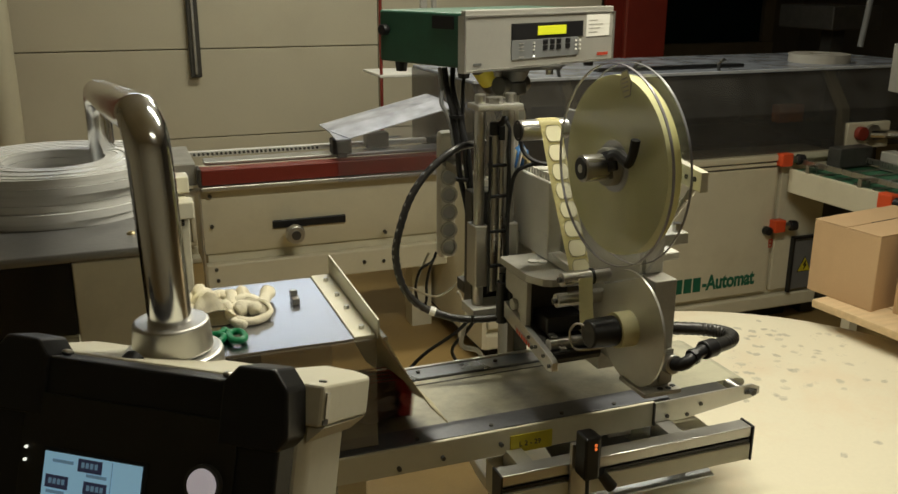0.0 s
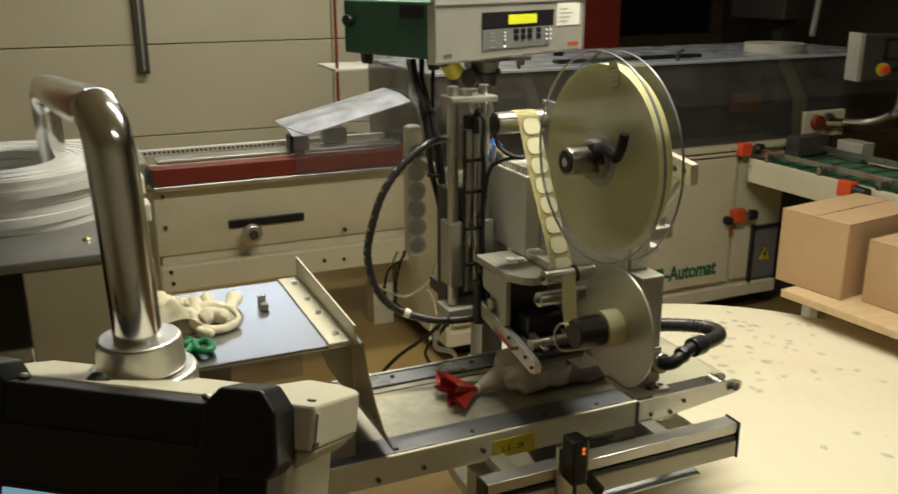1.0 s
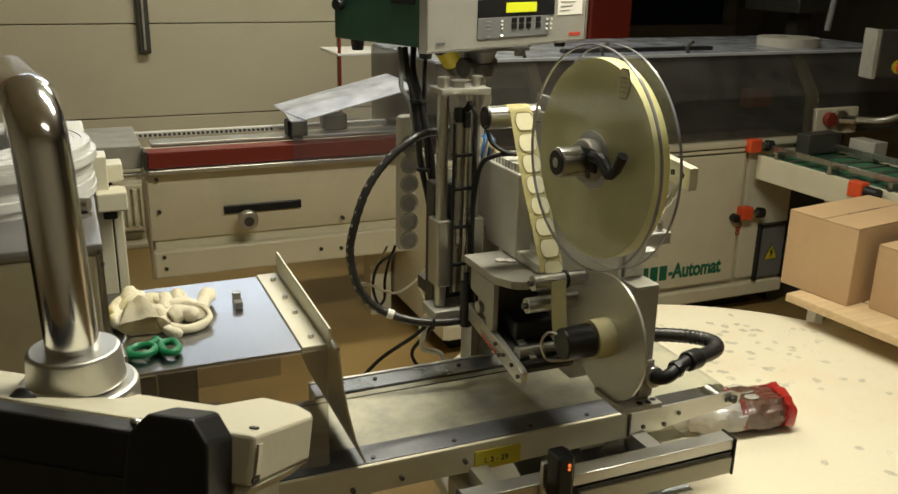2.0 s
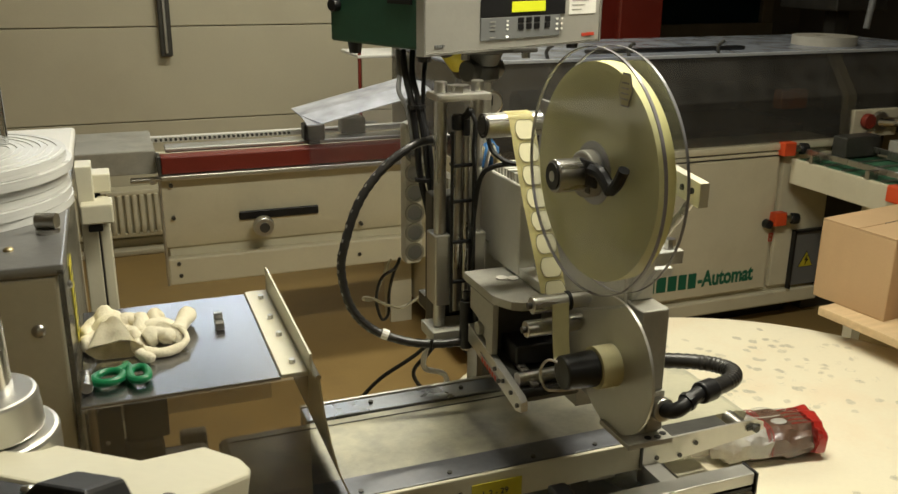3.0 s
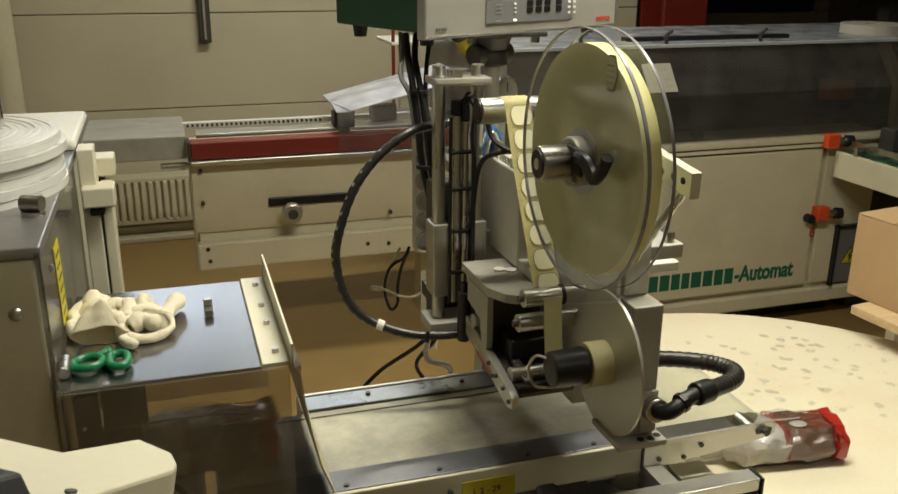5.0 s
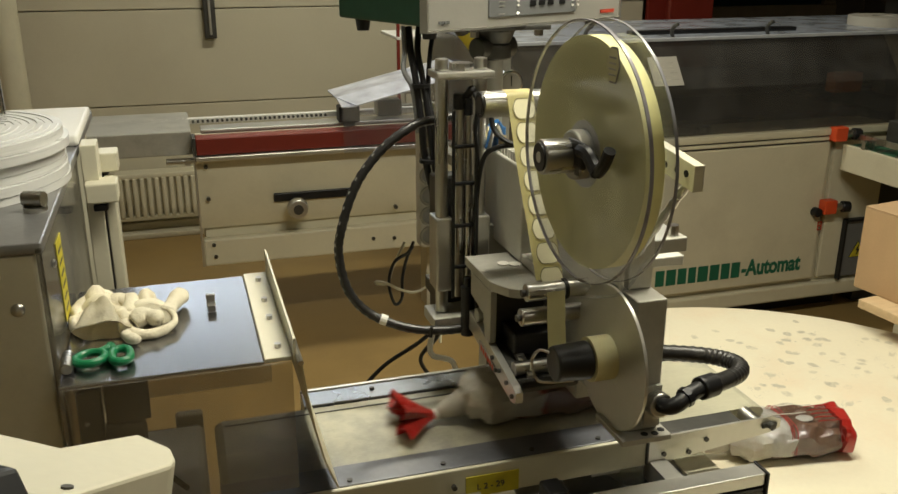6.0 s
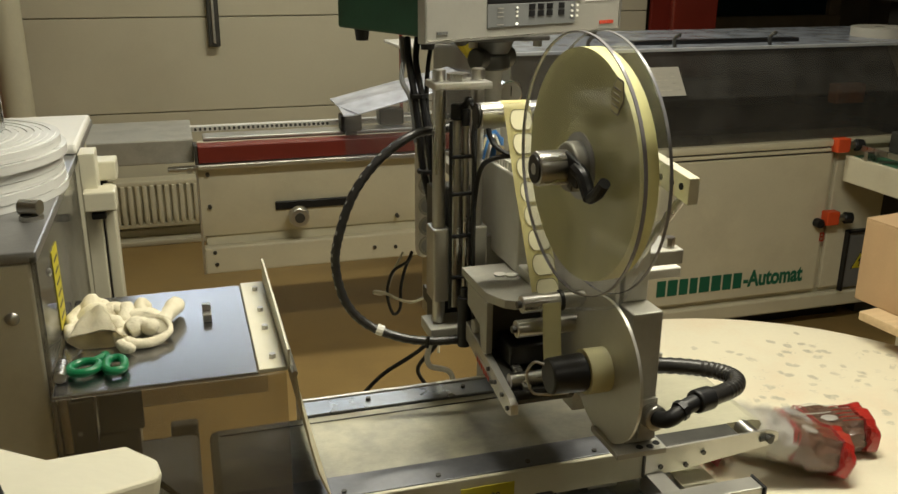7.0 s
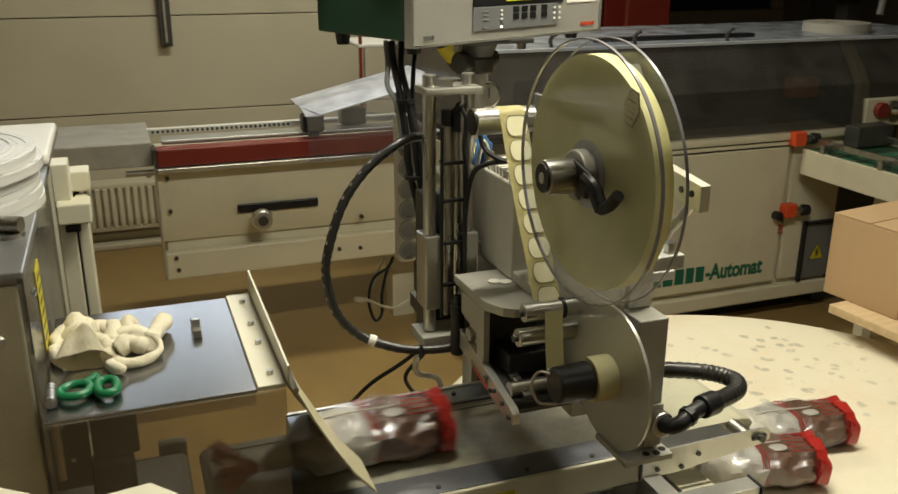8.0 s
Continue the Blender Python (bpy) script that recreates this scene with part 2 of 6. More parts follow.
# ---- mesh helpers ----
class B:
    """Collects simple solids into one bmesh."""

    def __init__(self):
        self.bm = bmesh.new()

    def add(self, other, m=None):
        me = bpy.data.meshes.new("tmp")
        other.to_mesh(me)
        if m is not None:
            me.transform(m)
        self.bm.from_mesh(me)
        bpy.data.meshes.remove(me)
        other.free()
        return self

    def box(self, x0, x1, y0, y1, z0, z1, bevel=0.0, m=None):
        b = bmesh.new()
        bmesh.ops.create_cube(b, size=1, matrix=Matrix.Translation(((x0 + x1) / 2, (y0 + y1) / 2, (z0 + z1) / 2)) @
                              Matrix.Diagonal((abs(x1 - x0), abs(y1 - y0), abs(z1 - z0), 1)))
        if bevel:
            bmesh.ops.bevel(b, geom=b.edges[:], offset=bevel, segments=2, affect="EDGES", profile=0.5)
        return self.add(b, m)

    def cyl(self, p0, p1, r, r2=None, seg=24, bevel=0.0):
        p0, p1 = Vector(p0), Vector(p1)
        d = p1 - p0
        b = bmesh.new()
        bmesh.ops.create_cone(b, cap_ends=True, segments=seg, radius1=r, radius2=r if r2 is None else r2, depth=d.length)
        if bevel:
            es = [e for e in b.edges if len(e.link_faces) == 2 and any(len(f.verts) > 4 for f in e.link_faces)]
            bmesh.ops.bevel(b, geom=es, offset=bevel, segments=2, affect="EDGES", profile=0.5)
        return self.add(b, Matrix.Translation((p0 + p1) / 2) @ d.to_track_quat("Z", "Y").to_matrix().to_4x4())

    def ring(self, c, axis, r_in, r_out, w, seg=48):
        """A flat ring of width w, from c along axis."""
        b = bmesh.new()
        rows = []
        for r, h in ((r_in, 0), (r_out, 0), (r_out, w), (r_in, w)):
            rows.append([b.verts.new((r * math.cos(2 * math.pi * i / seg), r * math.sin(2 * math.pi * i / seg), h)) for i in range(seg)])
        for k in range(4):
            a, c2 = rows[k], rows[(k + 1) % 4]
            for i in range(seg):
                b.faces.new((a[i], a[(i + 1) % seg], c2[(i + 1) % seg], c2[i]))
        bmesh.ops.recalc_face_normals(b, faces=b.faces[:])
        return self.add(b, Matrix.Translation(c) @ Vector(axis).to_track_quat("Z", "Y").to_matrix().to_4x4())

    def prism(self, pts, axis, lo, hi, bevel=0.0, m=None):
        """Extrudes a polygon. axis x: pts are (y, z); y: (x, z); z: (x, y)."""
        b = bmesh.new()

        def v(p, h):
            return {"x": (h, p[0], p[1]), "y": (p[0], h, p[1]), "z": (p[0], p[1], h)}[axis]
        a = [b.verts.new(v(p, lo)) for p in pts]
        c = [b.verts.new(v(p, hi)) for p in pts]
        b.faces.new(a)
        b.faces.new(c[::-1])
        n = len(pts)
        for i in range(n):
            b.faces.new((a[i], c[i], c[(i + 1) % n], a[(i + 1) % n]))
        bmesh.ops.recalc_face_normals(b, faces=b.faces[:])
        if bevel:
            bmesh.ops.bevel(b, geom=b.edges[:], offset=bevel, segments=2, affect="EDGES", profile=0.5)
        return self.add(b, m)

    def tube(self, pts, r, seg=12, ribs=0.0, close=True):
        """A tube along points smoothed by Catmull-Rom; ribs: relative depth of corrugation."""
        pts = [Vector(p) for p in pts]
        line = smooth(pts)
        b = bmesh.new()
        rows, up = [], Vector((0.31, 0.2, 0.93))
        for i, p in enumerate(line):
            d = (line[min(i + 1, len(line) - 1)] - line[max(i - 1, 0)]).normalized()
            s = d.cross(up).normalized()
            u = s.cross(d)
            rr = r(i / (len(line) - 1)) if callable(r) else r
            rr *= 1 - ribs * (i % 2)
            rows.append([b.verts.new(p + (s * math.cos(2 * math.pi * k / seg) + u * math.sin(2 * math.pi * k / seg)) * rr) for k in range(seg)])
        for a, c in zip(rows, rows[1:]):
            for k in range(seg):
                b.faces.new((a[k], a[(k + 1) % seg], c[(k + 1) % seg], c[k]))
        if close:
            b.faces.new(rows[0][::-1])
            b.faces.new(rows[-1])
        return self.add(b)

    def sphere(self, c, r, squash=(1, 1, 1), sub=2):
        b = bmesh.new()
        bmesh.ops.create_icosphere(b, subdivisions=sub, radius=r)
        return self.add(b, Matrix.Translation(c) @ Matrix.Diagonal((*squash, 1)))


def smooth(pts, step=8):
    """Points along a Catmull-Rom curve."""
    if len(pts) == 2:
        return pts
    ext = [pts[0] * 2 - pts[1]] + pts + [pts[-1] * 2 - pts[-2]]
    out = []
    for i in range(1, len(ext) - 2):
        a, b, c, d = ext[i - 1:i + 3]
        for k in range(step):
            t = k / step
            out.append(0.5 * (2 * b + (c - a) * t + (2 * a - 5 * b + 4 * c - d) * t * t + (3 * b - a - 3 * c + d) * t ** 3))
    out.append(ext[-2])
    return out


def part(name, b, material, parent=None, label="", flat=False, where=None):
    """One mesh object under a thing or a part; the solids are given in the thing's own space or, for a thing at a plain place, in the world's."""
    me = bpy.data.meshes.new(name)
    bm = b.bm if isinstance(b, B) else b
    if parent is not None and where is None:
        root = parent
        while root.parent:
            root = root.parent
        if "origin" in root:
            bmesh.ops.translate(bm, verts=bm.verts[:], vec=-Vector(root["origin"]))
    for f in bm.faces:
        f.smooth = not flat
    bm.normal_update()
    for e in bm.edges:
        if len(e.link_faces) == 2:
            a, c = (f.calc_area() for f in e.link_faces)
            q = e.calc_face_angle(0.0)
            e.smooth = material is GLOVE or not (q > 0.49 or (q > 0.06 and max(a, c) > 5 * min(a, c)))
    bm.to_mesh(me)
    bm.free()
    me.materials.append(material)
    ob = new(name, me)
    if where is not None:
        ob.matrix_basis = where
    if parent is not None:
        ob.parent = parent
    if label:
        ob["label"] = label
    return ob


def thing(name, origin, label, category, group="", kind=""):
    """An empty at the base of a thing; its parts are given in world coordinates."""
    ob = new(name)
    ob.empty_display_size = 0.05
    ob.location = origin
    ob["origin"] = origin
    return tagged(ob, label, category, group, kind)


def local_thing(name, m, label, category, group="", kind=""):
    """An empty whose parts are given in its own space."""
    ob = new(name)
    ob.empty_display_size = 0.05
    ob.matrix_basis = m
    return tagged(ob, label, category, group, kind)


def one(name, b, material, label, category, group="", kind="", flat=False):
    return tagged(part(name, b, material, flat=flat), label, category, group, kind)


def letters(name, text, size, m, material, parent=None, depth=0.0006, bold=0.0):
    """Raised lettering in the built-in font, as a mesh."""
    cu = bpy.data.curves.new(name, "FONT")
    cu.body, cu.size, cu.extrude, cu.offset = text, size, depth, bold
    tmp = bpy.data.objects.new("tmp", cu)
    scene.collection.objects.link(tmp)
    me = bpy.data.meshes.new_from_object(tmp.evaluated_get(bpy.context.evaluated_depsgraph_get()))
    bpy.data.objects.remove(tmp)
    bpy.data.curves.remove(cu)
    me.name = name
    if parent is not None:
        root = parent
        while root.parent:
            root = root.parent
        if "origin" in root:
            m = Matrix.Translation(-Vector(root["origin"])) @ m
    me.transform(m)
    me.materials.clear()
    me.materials.append(material)
    ob = new(name, me)
    if parent is not None:
        ob.parent = parent
    return ob


FRONT = pose(0, 0, 0, 90, 0, 0)  # turns lettering to face -y


# ---- the hall ----
def hall():
    one("floor", B().box(-4, 8, -3, 9, -0.1, 0), FLOOR, "worn ochre linoleum floor of a packing hall", "floor", kind="structure")
    one("ceiling", B().box(-4.2, 8.2, -3.2, 9.2, 3.2, 3.3), WALLP, "plain light ceiling of the hall", "ceiling", kind="structure")
    one("wall_south", B().box(-4.2, 8.2, -3.2, -3, 0, 3.2), WALLP, "plain cream wall behind the machines", "wall", kind="structure")
    one("wall_west", B().box(-4.2, -4, -3, 9, 0, 3.2), WALLP, "plain cream wall of the hall", "wall", kind="structure")
    # east, far and return walls carry the bay's shade in their colour
    one("wall_east", B().box(8, 8.2, -3, 9, 0, 3.2), UNLITWALL, "far wall of the hall, coloured dark as unlit", "wall", kind="structure")
    one("wall_far", B().box(3.2, 8.2, 9, 9.2, 0, 3.2), UNLITWALL, "wall at the far end of the hall, coloured dark as unlit", "wall", kind="structure")
    one("wall_return", B().box(3.05, 3.2, 5.72, 9, 0, 3.2), UNLITWALL, "return wall beside the red column, coloured dark as unlit", "wall", kind="structure")
    w = tagged(part("wall_north", B().box(-4, 3.2, 5.56, 5.7, 0, 2.42).box(-4, -0.6, 5.5, 5.7, 2.421, 3.2).box(1.6, 3.2, 5.5, 5.7, 2.421, 3.2).box(-0.599, 1.599, 5.5, 5.7, 2.72, 3.2), WALLP), "cream sandwich-panel wall with horizontal joints", "wall", kind="structure")
    zs = [0.0, 0.72, 1.24, 1.76, 2.28, 2.42]
    xs = [-4, -2.1, 1.62, 3.2]
    for i in range(len(zs) - 1):
        for j in range(3):
            part("panel", B().box(xs[j] + 0.004, xs[j + 1] - 0.004, 5.5, 5.558, zs[i] + 0.003, zs[i + 1] - 0.003, 0.003), WALLP, w)
    hi = tagged(part("window_2", B().box(-0.6, 1.6, 5.52, 5.6, 2.421, 2.44), WHITE), "high strip window with pale daylight behind", "window", kind="structure")
    for x in (-0.6, 0.48, 1.55):
        part("window_frame", B().box(x, x + 0.05, 5.52, 5.6, 2.44, 2.72), WHITE, hi)
    part("pane", B().box(-0.6, 1.6, 5.63, 5.64, 2.44, 2.719), DAYLIGHT, hi, "pane of pale daylight")
    t = thing("pull_bar", (0.5, 5.44, 1.08), "long grey metal pull bar fixed to the wall panel", "handle")
    part("bar", B().box(0.47, 0.535, 5.45, 5.475, 1.08, 1.85, 0.008), DARKPART, t)
    part("rib", B().box(0.495, 0.51, 5.435, 5.452, 1.1, 1.83, 0.004), ALU, t)
    part("mount", B().box(0.48, 0.525, 5.473, 5.497, 1.12, 1.16).box(0.48, 0.525, 5.473, 5.497, 1.7, 1.74), DARKPART, t)
    one("wall_pipe", B().cyl((-0.5, 5.2, 0), (-0.5, 5.2, 3.19), 0.075, seg=32).cyl((-0.5, 5.2, 0), (-0.5, 5.2, 0.03), 0.1), CREAM,
        "thick cream painted pipe standing before the wall", "pipe")
    one("red_post", B().box(-0.86, -0.66, 5.1, 5.3, 0, 3.19, 0.01), RED, "dark red painted steel post", "post")
    c = thing("steel_column", (3.4, 5.4, 0), "dark red painted steel column at the wall end", "column")
    part("web", B().box(3.36, 3.4, 5.25, 5.5, 0, 3.19), RED, c)
    part("flange", B().box(3.23, 3.53, 5.22, 5.25, 0, 3.19, 0.004), RED, c)
    part("flange", B().box(3.23, 3.53, 5.5, 5.53, 0, 3.19, 0.004), RED, c)
    # dark bay with an unlit window at the far end
    win = tagged(part("window_1", B().box(5.6, 7.45, 8.8, 8.99, 0.72, 0.93, 0.01), TAN), "unlit dark window with a brown frame", "window", kind="structure")
    for x in (5.6, 7.3):
        part("window_frame", B().box(x, x + 0.15, 8.82, 8.98, 0.931, 2.4, 0.01), TAN, win)
    part("window_frame", B().box(5.6, 7.45, 8.82, 8.98, 2.401, 2.5, 0.01), TAN, win)
    part("pane", B().box(5.751, 7.299, 8.88, 8.92, 0.931, 2.4), TEAL, win)
    # radiator under the wall panels
    r = thing("radiator", (0.1, 5.35, 0.08), "cream ribbed panel radiator low on the wall", "radiator")
    b = B()
    part("back_plate", B().box(-0.36, 0.42, 5.36, 5.44, 0.1, 0.37), CREAM, r)
    part("top_rail", B().box(-0.36, 0.42, 5.33, 5.37, 0.34, 0.37, 0.006), CREAM, r)
    part("bottom_rail", B().box(-0.36, 0.42, 5.33, 5.37, 0.1, 0.125, 0.006), CREAM, r)
    for i in range(20):
        x = -0.345 + i * 0.039
        part("rib", B().box(x, x + 0.026, 5.325, 5.362, 0.12, 0.345, 0.007), CREAM, r)
    one("baseboard", B().box(-1.5, 1.6, 5.40, 5.5, 0, 0.07, 0.008).box(-1.5, 1.6, 5.3, 5.4, 0, 0.03, 0.006), WALLP,
        "stepped cream duct along the foot of the wall", "skirting", kind="structure")
    # lamps, all added out of view; the first hangs low for faster falloff
    for x, y, z in LAMPS:
        f = thing("ceiling_lamp", (x, y, z), "long white ceiling lamp with a fluorescent tube, added out of view", "lamp", "hall lamps")
        part("housing", B().box(x - 0.65, x + 0.65, y - 0.08, y + 0.08, z + 0.05, z + 0.12, 0.01), WHITE, f)
        if z < 3:
            for dx in (-0.5, 0.5):
                part("rod", B().cyl((x + dx, y, z + 0.12), (x + dx, y, 3.2), 0.006, seg=8), ALU, f)
        part("tube", B().cyl((x - 0.6, y, z + 0.025), (x + 0.6, y, z + 0.025), 0.016), LAMPM, f, "lit fluorescent tube")


DAYLIGHT = mat("pale_daylight", (0.78, 0.88, 1.0), 0.5, emit=7.0)
LAMPM = mat("lit_tube", (1.0, 0.93, 0.78), 0.3, emit=2.0)
# assumed lamp places; the third is added to brighten faces towards the camera
LAMPS = [(1.12, 1.42, 2.55), (1.3, 3.8, 3.07), (1.5, -0.7, 3.07)]
POWER = [40, 33, 6]


def lights():
    for (x, y, z), p in zip(LAMPS, POWER):
        l = bpy.data.lights.new("tube_light", "AREA")
        l.shape, l.size, l.size_y, l.energy, l.color = "RECTANGLE", 1.2, 0.12, p, (1.0, 0.95, 0.77)
        o = new("tube_light", l)
        o.matrix_basis = pose(x, y, z)


lights()
hall()


# ---- the big packing machine at the back ----
def feed_unit():
    t = thing("feed_unit", (0.85, 4.0, 0.0), "cream infeed unit of a packing machine with a red guide bar", "machine")
    part("body", B().box(0.345, 1.42, 3.78, 4.3, 0.37, 0.79), CREAM, t)
    part("panel", B().prism([(3.74, 0.792), (3.74, 0.575), (3.768, 0.51), (3.778, 0.51), (3.778, 0.795), (3.743, 0.795)], "x", 0.33, 1.42), CREAM, t, "cream front panel bent inwards at its foot")
    part("lower_rail", B().box(0.33, 1.42, 3.73, 3.778, 0.36, 0.472, 0.008), CREAM, t)
    part("edge_strip", B().box(0.322, 0.331, 3.73, 3.79, 0.36, 0.8, 0.002), ALU, t)
    part("slot", B().box(0.618, 0.94, 3.728, 3.739, 0.607, 0.643, 0.0045), BLACK, t, "black adjusting slot")
    k = part("knob", B().cyl((0.705, 3.728, 0.588), (0.705, 3.69, 0.588), 0.018).cyl((0.705, 3.69, 0.588), (0.705, 3.66, 0.588), 0.044, 0.038, bevel=0.004), ALU, t, "turned metal adjusting knob")
    part("cap", B().cyl((0.705, 3.66, 0.588), (0.705, 3.655, 0.588), 0.02), DARKPART, k)
    for x, z in ((1.12, 0.545), (1.02, 0.415), (1.11, 0.41), (0.365, 0.77), (0.365, 0.64), (0.37, 0.45), (0.375, 0.40)):
        part("bolt", B().cyl((x, 3.742, z), (x, 3.724, z), 0.008, seg=12), DARKPART, t)
    part("guide_bar", B().box(0.335, 1.42, 3.70, 3.78, 0.822, 0.888, 0.004), RED, t, "dark red guide bar")
    part("bar_rail", B().box(0.33, 1.42, 3.685, 3.79, 0.8, 0.818, 0.003), ALU, t)
    part("bar_end", B().box(0.322, 0.334, 3.695, 3.785, 0.818, 0.892, 0.002), DARKPART, t)
    part("top_rail", B().box(0.36, 1.42, 3.8, 3.9, 0.885, 0.902, 0.003), ALU, t)
    part("table_end", B().box(-0.12, 0.322, 3.78, 4.2, 0.81, 0.905, 0.006), ALUD, t, "grey end of the infeed table")
    part("latch", B().box(0.22, 0.34, 3.74, 3.78, 0.785, 0.8, 0.003).cyl((0.3, 3.74, 0.79), (0.3, 3.73, 0.79), 0.012), STEEL, t)
    comb = part("comb_strip", B().box(-0.1, 1.42, 4.02, 4.06, 0.885, 0.905), WHITE, t)
    for i in range(42):
        x = 0.08 + i * 0.0195
        part("tooth", B().box(x, x + 0.009, 4.0, 4.018, 0.892, 0.902), DARKPART, comb)
    part("leg", B().box(1.3, 1.4, 3.9, 4.0, 0.0, 0.37), CREAM, t)
    # frosted cover with clear side cheeks over the bar
    c = thing("feed_cover", (1.0, 3.8, 0.89), "bent frosted acrylic cover over the infeed bar", "cover")
    part("top_sheet", B().prism([(0.9, 0.995), (1.42, 1.115), (1.42, 1.119), (0.9, 0.999)], "y", 3.82, 4.02), BLUEFILM, c)
    part("front_sheet", B().prism([(3.7, 0.978), (3.82, 0.996), (3.82, 1.0), (3.7, 0.982)], "x", 0.9, 0.96), BLUEFILM, c)
    b = bmesh.new()
    vs = [b.verts.new(p) for p in ((0.955, 3.68, 0.985), (1.42, 3.68, 1.095), (1.42, 3.82, 1.117), (0.9, 3.82, 0.997),
                                   (0.955, 3.68, 0.989), (1.42, 3.68, 1.099), (1.42, 3.82, 1.121), (0.9, 3.82, 1.001))]
    for f in ((0, 1, 2, 3), (7, 6, 5, 4), (0, 4, 5, 1), (1, 5, 6, 2), (2, 6, 7, 3), (3, 7, 4, 0)):
        b.faces.new([vs[i] for i in f])
    part("sloped_sheet", b, BLUEFILM, c)
    part("cheek", B().prism([(0.9, 0.8), (1.42, 0.8), (1.42, 1.093), (0.955, 0.983), (0.9, 0.995)], "y", 3.675, 3.679), ACRYL, c)
    for x0, x1, y in ((0.9, 0.985, 3.76), (1.08, 1.185, 3.86)):
        s = thing("sensor_block", (x0, y, 0.9), "black sensor block clamped on the infeed rail", "sensor", "sensor blocks")
        part("body", B().box(x0, x1, y, y + 0.07, 0.905, 0.972, 0.006), BLACK, s)
        part("mount", B().box(x0 + 0.02, x1 - 0.02, y + 0.01, y + 0.06, 0.889, 0.905), DARKPART, s)
        part("pin", B().cyl((x1, y + 0.03, 0.945), (x1 + 0.06, y + 0.03, 0.945), 0.006), STEEL, s)
    r = thing("frame_rod", (1.28, 4.33, 0.79), "thin brown upright rod with a white shelf behind the machine", "rod")
    part("rod", B().cyl((1.28, 4.29, 0.79), (1.28, 4.29, 2.1), 0.008), RED, r)
    part("shelf", B().box(1.27, 1.62, 4.28, 4.6, 1.17, 1.185, 0.003), WHITE, r)
    part("post", B().box(1.5, 1.53, 4.32, 4.35, 0.79, 2.1).box(1.56, 1.58, 4.32, 4.35, 0.79, 2.1), ALUD, r)


def main_cabinet():
    t = thing("packing_machine", (2.3, 3.8, 0.0), "cream packing machine cabinet with green lettering on its door", "machine")
    part("body", B().box(1.44, 3.22, 3.33, 4.3, 0.13, 0.862), CREAM, t)
    part("plinth", B().box(1.5, 3.15, 3.42, 4.2, 0.0, 0.128), BLACK, t)
    part("base_rail", B().box(1.43, 3.23, 3.3, 3.36, 0.09, 0.16, 0.01), CREAM, t)
    part("end_plate", B().prism([(3.3, 0.1), (4.3, 0.1), (4.3, 0.864), (3.3, 0.864)], "x", 1.418, 1.438), CREAM, t)
    for x0, x1 in ((1.45, 2.0), (2.01, 2.912)):
        d = part("door", B().box(x0, x1, 3.3, 3.328, 0.185, 0.803, 0.006), CREAM, t)
        part("handle", B().cyl((x1 - 0.04, 3.3, 0.5), (x1 - 0.04, 3.265, 0.5), 0.02, bevel=0.004), BLACK, d, "round black knob")
    part("top_lip", B().box(1.43, 2.93, 3.292, 3.328, 0.8115, 0.826, 0.003), CREAM, t)
    part("seal", B().box(1.43, 2.93, 3.303, 3.327, 0.8045, 0.8105), BLACK, t)
    part("seal", B().box(1.43, 2.93, 3.303, 3.327, 0.8268, 0.8325), BLACK, t)
    part("rim", B().box(1.43, 3.22, 3.286, 3.34, 0.833, 0.8635, 0.006), CREAM, t)
    part("side_panel", B().box(2.94, 3.215, 3.305, 3.328, 0.185, 0.806, 0.005), CREAM, t)
    h = part("hatch", B().box(3.045, 3.2, 3.293, 3.304, 0.18, 0.44, 0.003), GREYPANEL, t, "dark grey electrical hatch")
    part("hatch_frame", B().box(3.2, 3.212, 3.28, 3.304, 0.17, 0.45).box(3.036, 3.046, 3.28, 3.304, 0.17, 0.45).box(3.036, 3.212, 3.28, 3.304, 0.44, 0.45), BLACK, h)
    part("warning_sign", B().prism([(3.09, 0.27), (3.165, 0.27), (3.1275, 0.338)], "y", 3.29, 3.292), YELLOW, h, "yellow triangle with a black flash")
    part("flash", B().prism([(3.131, 0.325), (3.116, 0.3), (3.127, 0.302), (3.122, 0.278), (3.138, 0.306), (3.127, 0.304)], "y", 3.287, 3.2895), BLACK, h)
    part("sign_border", B().prism([(3.085, 0.267), (3.17, 0.267), (3.1275, 0.345)], "y", 3.2921, 3.2929), BLACK, h)
    for z in (0.84, 0.522):
        s = part("stop_switch", B().box(2.892, 2.955, 3.255, 3.3, z - 0.03, z + 0.03, 0.005), ORANGE, t, "orange-red switch box with a black knob")
        part("neck", B().cyl((2.955, 3.268, z), (2.98, 3.262, z), 0.015), STEEL, s)
        part("knob", B().cyl((2.98, 3.262, z), (3.015, 3.25, z), 0.026, 0.023, bevel=0.005), BLACK, s)
    part("mark", B().box(2.9, 2.905, 3.297, 3.2995, 0.41, 0.45).box(2.9, 2.92, 3.297, 3.2995, 0.445, 0.45).box(2.9, 2.92, 3.297, 3.2995, 0.41, 0.415)
         .box(2.9, 2.92, 3.297, 3.2995, 0.428, 0.433).box(2.917, 2.922, 3.297, 3.2995, 0.412, 0.448), REDINK, t, "small red mark")
    # maker's name as plain green blocks, then the word that follows
    x = 2.122
